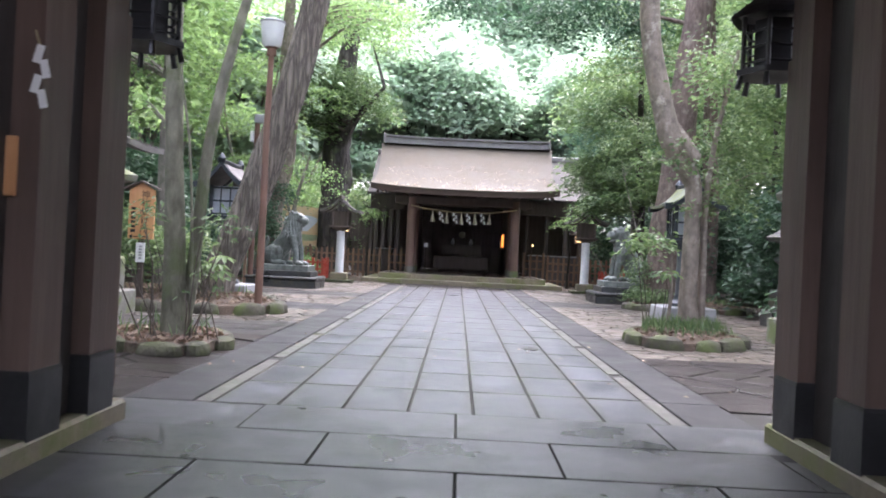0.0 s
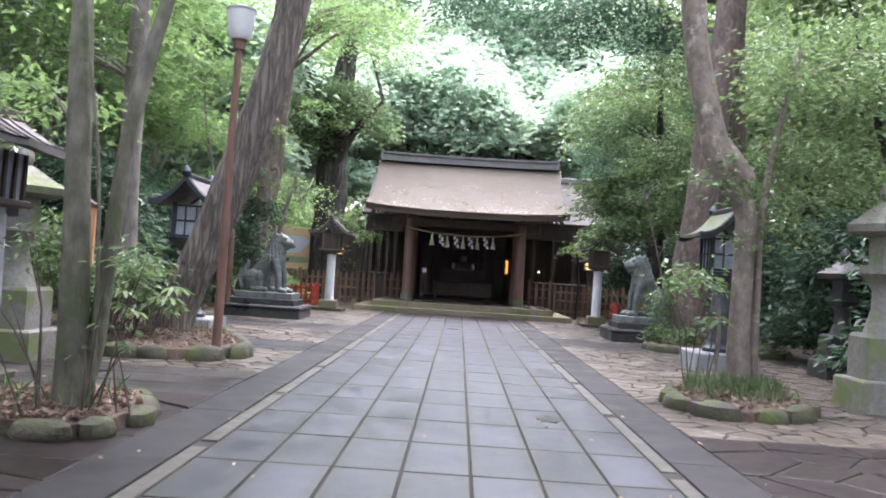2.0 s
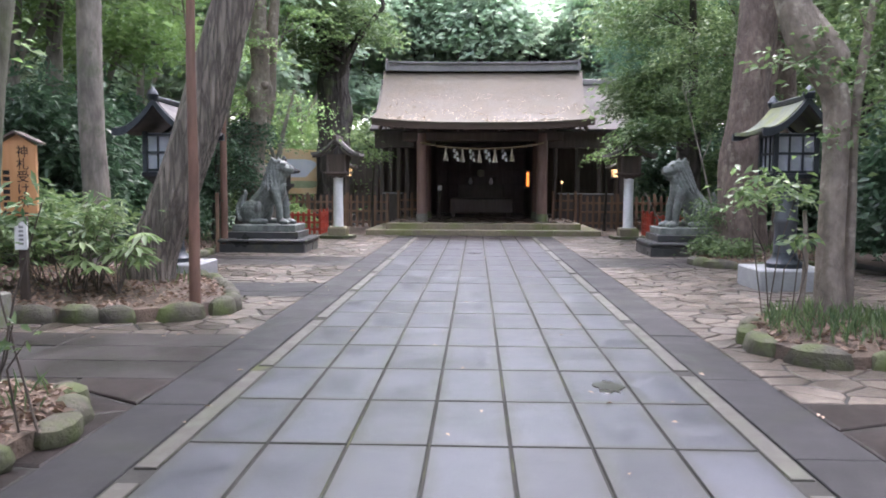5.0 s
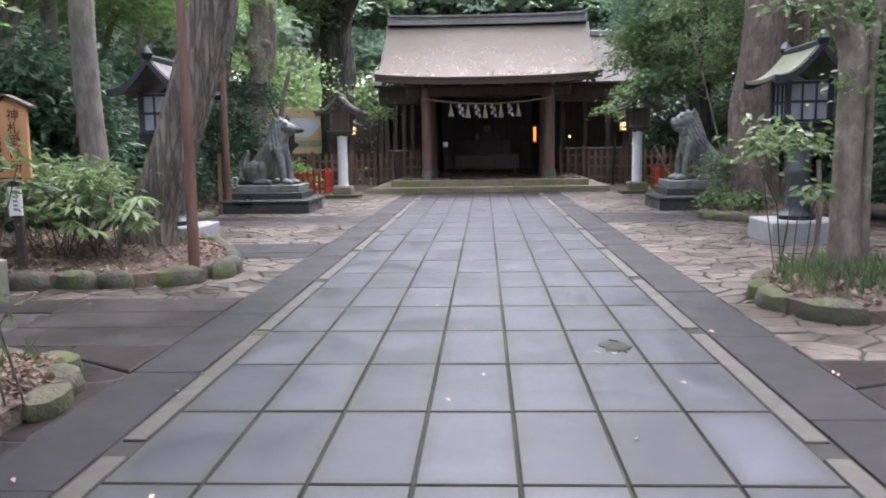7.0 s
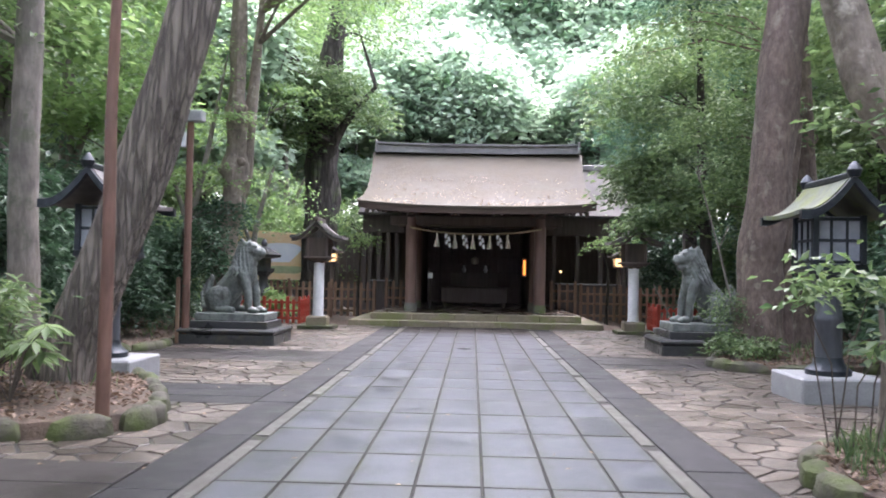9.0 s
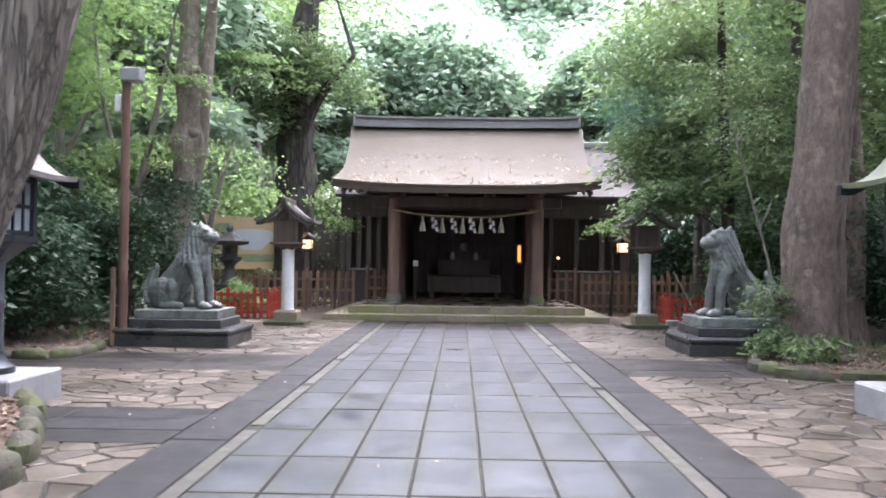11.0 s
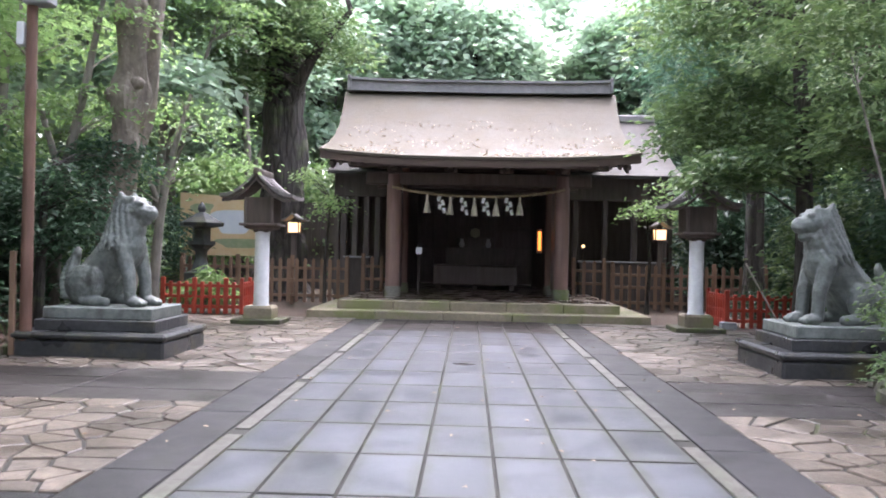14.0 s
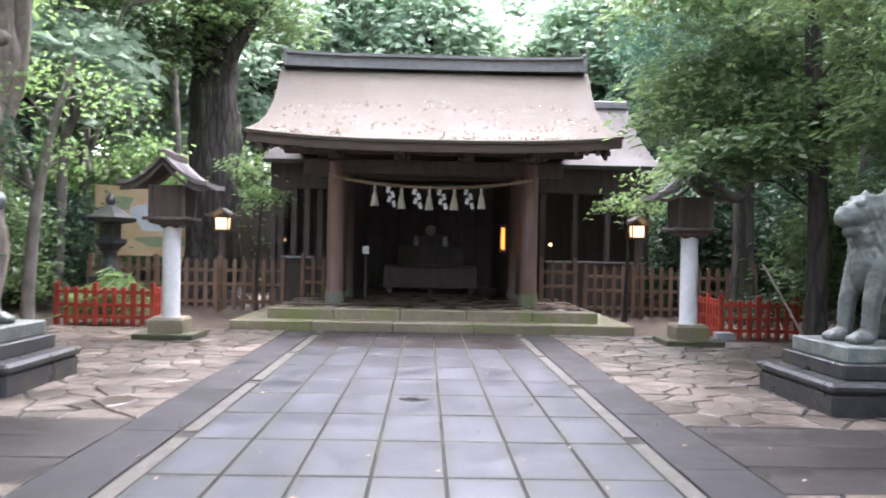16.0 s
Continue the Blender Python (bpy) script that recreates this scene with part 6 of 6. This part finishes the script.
for k, (x, y, lean, top, rad) in enumerate(((-7.6, 31.0, 0.5, 10.5, 0.13), (-8.8, 35.5, -0.4, 12.0, 0.18), (-10.4, 29.0, 0.3, 11.0, 0.15), (-7.2, 38.5, -0.6, 12.5, 0.16), (-11.8, 24.0, 0.4, 10.5, 0.17), (-9.0, 19.5, 0.5, 10.0, 0.14))):
    tree("slender grey forest trunk with airy bright foliage", (x, y, 0), [[(0, 0, -0.1, rad), (lean * 0.2, 0, 3, rad * 0.85), (lean * 0.6, 0.1, 6.5, rad * 0.6), (lean, 0.1, top, rad * 0.2)], [(lean * 0.3, 0, 3.6, rad * 0.5), (lean * 0.3 + 0.9, 0.2, 5.8, rad * 0.35), (lean * 0.3 + 1.5, 0.3, 8.2, rad * 0.12)]],
         [((lean, 0, top - 1.2), (2.4, 2.2, 1.3), 60, 34, 0.38), ((lean + 0.6, 0, top - 3.8), (2.0, 1.8, 0.7), 40, 32, 0.34), ((lean - 0.8, 0, top - 5.6), (1.5, 1.3, 0.5), 24, 30, 0.3)], BARK_GREY, LEAF_LIGHT, 160 + k, (0.13, 0.065), 10, 0.03, 22, 0.12, group="slender forest trunks", flat=0.14)

# ---- shrubs ----
shrub("bright bamboo-like shrub in the boulder bed", (-4.95, 13.6, 0.15), [((0.1, 0, 0.85), (0.72, 0.5, 0.4), 26, 22, 0.17), ((-0.5, -0.2, 0.6), (0.5, 0.4, 0.4), 13, 20, 0.17), ((0.5, -0.3, 0.5), (0.35, 0.3, 0.2), 8, 16, 0.13)], LEAF_MID, 61, (0.16, 0.046), 9)
shrub("loose green shrub beside the sign", (-5.6, 13.1, 0.15), [((0, 0, 0.9), (0.75, 0.6, 0.8), 44, 26, 0.2)], LEAF_MID, 62, (0.15, 0.045))
shrub("sparse twiggy shrub on the near bed", (-2.52, 7.85, 0.1), [((-0.6, 0, 1.2), (0.32, 0.3, 0.2), 8, 11, 0.10), ((0.1, 0.1, 1.2), (0.38, 0.3, 0.2), 9, 11, 0.10), ((0.1, 0, 0.5), (0.4, 0.35, 0.4), 5, 4, 0.06), ((-0.75, -0.1, 0.8), (0.3, 0.25, 0.2), 4, 7, 0.08)], LEAF_MID, 63, (0.085, 0.028), 3)
shrub("low green shrub at the foot of the big trunk", (4.35, 19.35, 0.12), [((0, 0, 0.22), (0.36, 0.3, 0.2), 22, 30, 0.11)], LEAF_MID, 64, (0.11, 0.03))
shrub("strap-leaved plants inside the red fence", (-5.3, 28.2, 0), [((0, 0, 0.42), (0.75, 0.35, 0.42), 40, 26, 0.14)], LEAF_LIGHT, 65, (0.34, 0.03), 4)
shrub("low shrubs inside the red fence", (5.8, 27.7, 0), [((0, 0, 0.4), (0.7, 0.4, 0.4), 40, 34, 0.15)], LEAF_DARK, 66, (0.1, 0.035), 4)
shrub("leafy shrub before the crooked tree", (2.86, 11.75, 0.14), [((-0.02, 0.05, 1.25), (0.44, 0.34, 0.26), 15, 16, 0.12), ((0.25, -0.2, 0.85), (0.25, 0.2, 0.12), 4, 10, 0.10)], LEAF_MID, 67, (0.11, 0.05), 3)

shrub("feathery green shrub with layered leaves below the sign", (-4.6, 12.85, 0.15), [((0.0, 0, 0.7), (0.55, 0.35, 0.45), 20, 15, 0.15), ((0.5, 0.2, 0.9), (0.4, 0.3, 0.3), 9, 14, 0.14)], LEAF_MID, 68, (0.14, 0.042), 6)
shrub("sprawling green undergrowth at the foot of the big trunk", (4.75, 18.9, 0.1), [((0, 0, 0.2), (0.45, 0.35, 0.18), 20, 22, 0.11)], LEAF_MID, 69, (0.12, 0.04), 5)


def fatsia(at, seed, size=0.3, count=9, label="big-leaved fatsia with glossy lobed leaves"):
    """Stalks that each bear one broad seven-fingered leaf."""
    r = np.random.default_rng(seed)
    root = thing("fatsia", label, "shrub", at)
    for k in range(count):
        a, h = r.uniform(0, 6.28), r.uniform(0.35, 0.75)
        tip = Vector((0.34 * math.cos(a) * r.uniform(0.5, 1.2), 0.3 * math.sin(a), h))
        part("stalk", Geo().tube([(0, 0, 0), (tip.x * 0.4, tip.y * 0.4, h * 0.7), tip], [0.008, 0.007, 0.005], 5), TWIG, root, smooth=True)
        c, d = [], []
        for f in np.linspace(-2.2, 2.2, 7):
            way = np.array([math.cos(a + f), math.sin(a + f), -0.25 - 0.1 * abs(f)])
            c.append(np.array(tip) + way * size * 0.45)
            d.append(way)
        part("leaf", leaf_mesh("leaf", LEAF_LIGHT if k % 3 == 0 else LEAF_MID, np.array(c), np.array(d), r.normal(size=(7, 3)) * 0.15, size * 0.95, size * 0.3), None, root)
    return root


fatsia((-3.95, 12.75, 0.18), 71, 0.27, 8)
fatsia((-4.25, 12.9, 0.18), 72, 0.24, 6)

s = thing("leaning_stake", "thin pale stake leaning against the statue plinth", "stake", (3.9, 22.9, 0))
part("stick", Geo().tube([(0.0, 0, 1.27), (0.22, -0.14, 0.8), (0.46, -0.3, 0.28)], [0.012, 0.013, 0.014], 6), BARK_GREY, s, smooth=True)
rl = np.random.default_rng(55)
n = 160
lx, ly, la = rl.uniform(-4.5, 4.5, n), rl.uniform(6.5, 27, n), rl.uniform(0, 6.28, n)
tagged(part("fallen_leaves", leaf_mesh("fallen_leaves", LEAF_ROOF, np.column_stack([lx, ly, np.full(n, 0.012)]), np.column_stack([np.cos(la), np.sin(la), 0 * la]), rl.normal(size=(n, 3)) * 0.25, 0.05, 0.025), None), "scattered small fallen leaves on the paving", "leaves", kind="stuff")

# small hollows that hold water
WET = surface("standing_water_on_stone", (0.014, 0.014, 0.011), (0.026, 0.025, 0.019), 18, (0.2, 0.34), 0.05, 40, spread=0, grime=0.3, shine=0.5)
rp = np.random.default_rng(77)
for x, y, rx, ry in ((0.98, 9.58, 0.10, 0.16), (0.01, 21.18, 0.13, 0.10)):
    t = thing("puddle", "small dark puddle in a hollow of the wet paving", "puddle", (x, y, 0.0), group="puddles on the paving")
    ring = [(rx * f * math.cos(a), ry * f * math.sin(a)) for a, f in zip(np.linspace(0, 2 * math.pi, 22, endpoint=False), 0.75 + 0.5 * rp.random(22))]
    part("water", Geo().add([(p, q, 0.005) for p, q in ring] + [(p * 1.1, q * 1.1, -0.004) for p, q in ring], [tuple(range(22))] + [(k, k + 22, (k + 1) % 22 + 22, (k + 1) % 22) for k in range(22)]), WET, t)

# ---- woods all round ----
wood_kinds = []
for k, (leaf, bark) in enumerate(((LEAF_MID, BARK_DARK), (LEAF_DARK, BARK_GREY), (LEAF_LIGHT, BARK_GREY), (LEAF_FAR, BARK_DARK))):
    wood_kinds.append(tree(("green broadleaf tree in the shrine wood", "dark evergreen tree in the shrine wood", "bright green tree in the shrine wood", "tall shrine-wood tree, haze and skylight painted into its pale leaves")[k], (-13 - 4 * k, 44 + 3 * k, 0.1),
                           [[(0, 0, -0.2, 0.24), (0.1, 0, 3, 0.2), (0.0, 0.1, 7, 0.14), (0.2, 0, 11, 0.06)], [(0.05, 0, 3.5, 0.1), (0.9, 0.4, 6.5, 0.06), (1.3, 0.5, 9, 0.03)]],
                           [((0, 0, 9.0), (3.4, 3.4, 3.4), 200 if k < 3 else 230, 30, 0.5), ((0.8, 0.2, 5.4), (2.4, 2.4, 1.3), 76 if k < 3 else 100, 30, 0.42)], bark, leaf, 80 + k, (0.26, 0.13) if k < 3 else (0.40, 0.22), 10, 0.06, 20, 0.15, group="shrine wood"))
bush_kinds = []
for k, leaf in enumerate((LEAF_DARK, LEAF_MID, LEAF_LIGHT)):
    bush_kinds.append(shrub(("dense dark evergreen understorey bush", "dense green understorey bush", "bright green understorey bush")[k], (-10.5, 30 + 3 * k, 0.1), [((0, 0, 1.5), (1.5, 1.4, 1.5), 130, 32, 0.3), ((0.6, 0.2, 0.6), (1.2, 1.0, 0.6), 40, 30, 0.28)], leaf, 90 + k, (0.17, 0.075), 6, group="understorey bushes", name="bush"))
rw = np.random.default_rng(99)


def plant(kind, x, y, s):
    copy_thing(kind, pose(x, y, 0.1, 0, 0, rw.uniform(0, 360)) @ Matrix.Diagonal((s, s, s * rw.uniform(0.9, 1.15), 1)))


for side in (-1, 1):
    for y in np.arange(6, 44, 4.2):
        plant(bush_kinds[rw.integers(0, 2)], side * rw.uniform(7.6, 9.0), y + rw.uniform(-1, 1), rw.uniform(0.8, 1.25))
        plant(bush_kinds[rw.integers(0, 3)], side * rw.uniform(10.5, 12.5), y + rw.uniform(-1, 1), rw.uniform(1.1, 1.7))
    # left rows take the paler kinds, so extra brightness sits in their leaf colour
    for y in np.arange(8, 46, 5.5):
        plant(wood_kinds[rw.integers(0, 2) if side > 0 else rw.integers(2, 4)], side * rw.uniform(8.0, 10.5), y + rw.uniform(-1.5, 1.5), rw.uniform(0.75, 1.0))
        plant(wood_kinds[rw.integers(0, 2) if side > 0 else 3], side * rw.uniform(13, 17), y + rw.uniform(-2, 2), rw.uniform(1.0, 1.3))
for x in np.arange(-30, 31, 5.0):
    gap = abs(x - 5) < 1
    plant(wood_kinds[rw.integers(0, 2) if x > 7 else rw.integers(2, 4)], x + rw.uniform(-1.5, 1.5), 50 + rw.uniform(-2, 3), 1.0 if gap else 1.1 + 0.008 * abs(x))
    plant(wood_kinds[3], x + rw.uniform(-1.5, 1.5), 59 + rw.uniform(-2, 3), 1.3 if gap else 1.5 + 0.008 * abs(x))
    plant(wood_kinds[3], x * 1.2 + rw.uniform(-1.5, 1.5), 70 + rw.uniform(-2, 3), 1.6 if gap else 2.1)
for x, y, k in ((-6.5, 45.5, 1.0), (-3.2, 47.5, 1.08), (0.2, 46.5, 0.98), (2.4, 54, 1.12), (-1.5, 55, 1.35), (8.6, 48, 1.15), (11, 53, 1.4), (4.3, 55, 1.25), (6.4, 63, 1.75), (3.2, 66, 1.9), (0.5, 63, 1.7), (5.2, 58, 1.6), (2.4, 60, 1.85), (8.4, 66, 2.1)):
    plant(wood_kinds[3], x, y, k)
for x in np.arange(-24, 25, 6.0):
    plant(wood_kinds[rw.integers(0, 3)], x + rw.uniform(-1.5, 1.5), -12 + rw.uniform(-3, 3), 1.0)
for x in np.arange(-18, 19, 3.2):
    if abs(x) > 7:
        plant(bush_kinds[rw.integers(0, 3)], x, 43 + rw.uniform(-1, 1), 1.5)
for x, y, s, k in ((-7.5, 27.4, 0.9, 1), (-9.0, 30.6, 1.0, 2), (7.2, 23.6, 1.0, 0), (6.9, 26.6, 0.9, 1), (-7.3, 23.4, 1.0, 0), (-6.7, 20.6, 0.75, 0), (-7.2, 17.6, 1.0, 0), (7.3, 14.0, 0.9, 0), (7.4, 17.2, 1.0, 0), (6.9, 33.2, 1.2, 0), (-8.2, 37.0, 1.4, 2), (7.6, 36.5, 1.5, 1), (-4.4, 40.8, 1.5, 1), (-6.4, 41.2, 1.6, 2), (4.6, 40.8, 1.3, 1), (6.6, 41.5, 1.6, 0)):
    plant(bush_kinds[k], x, y, s)
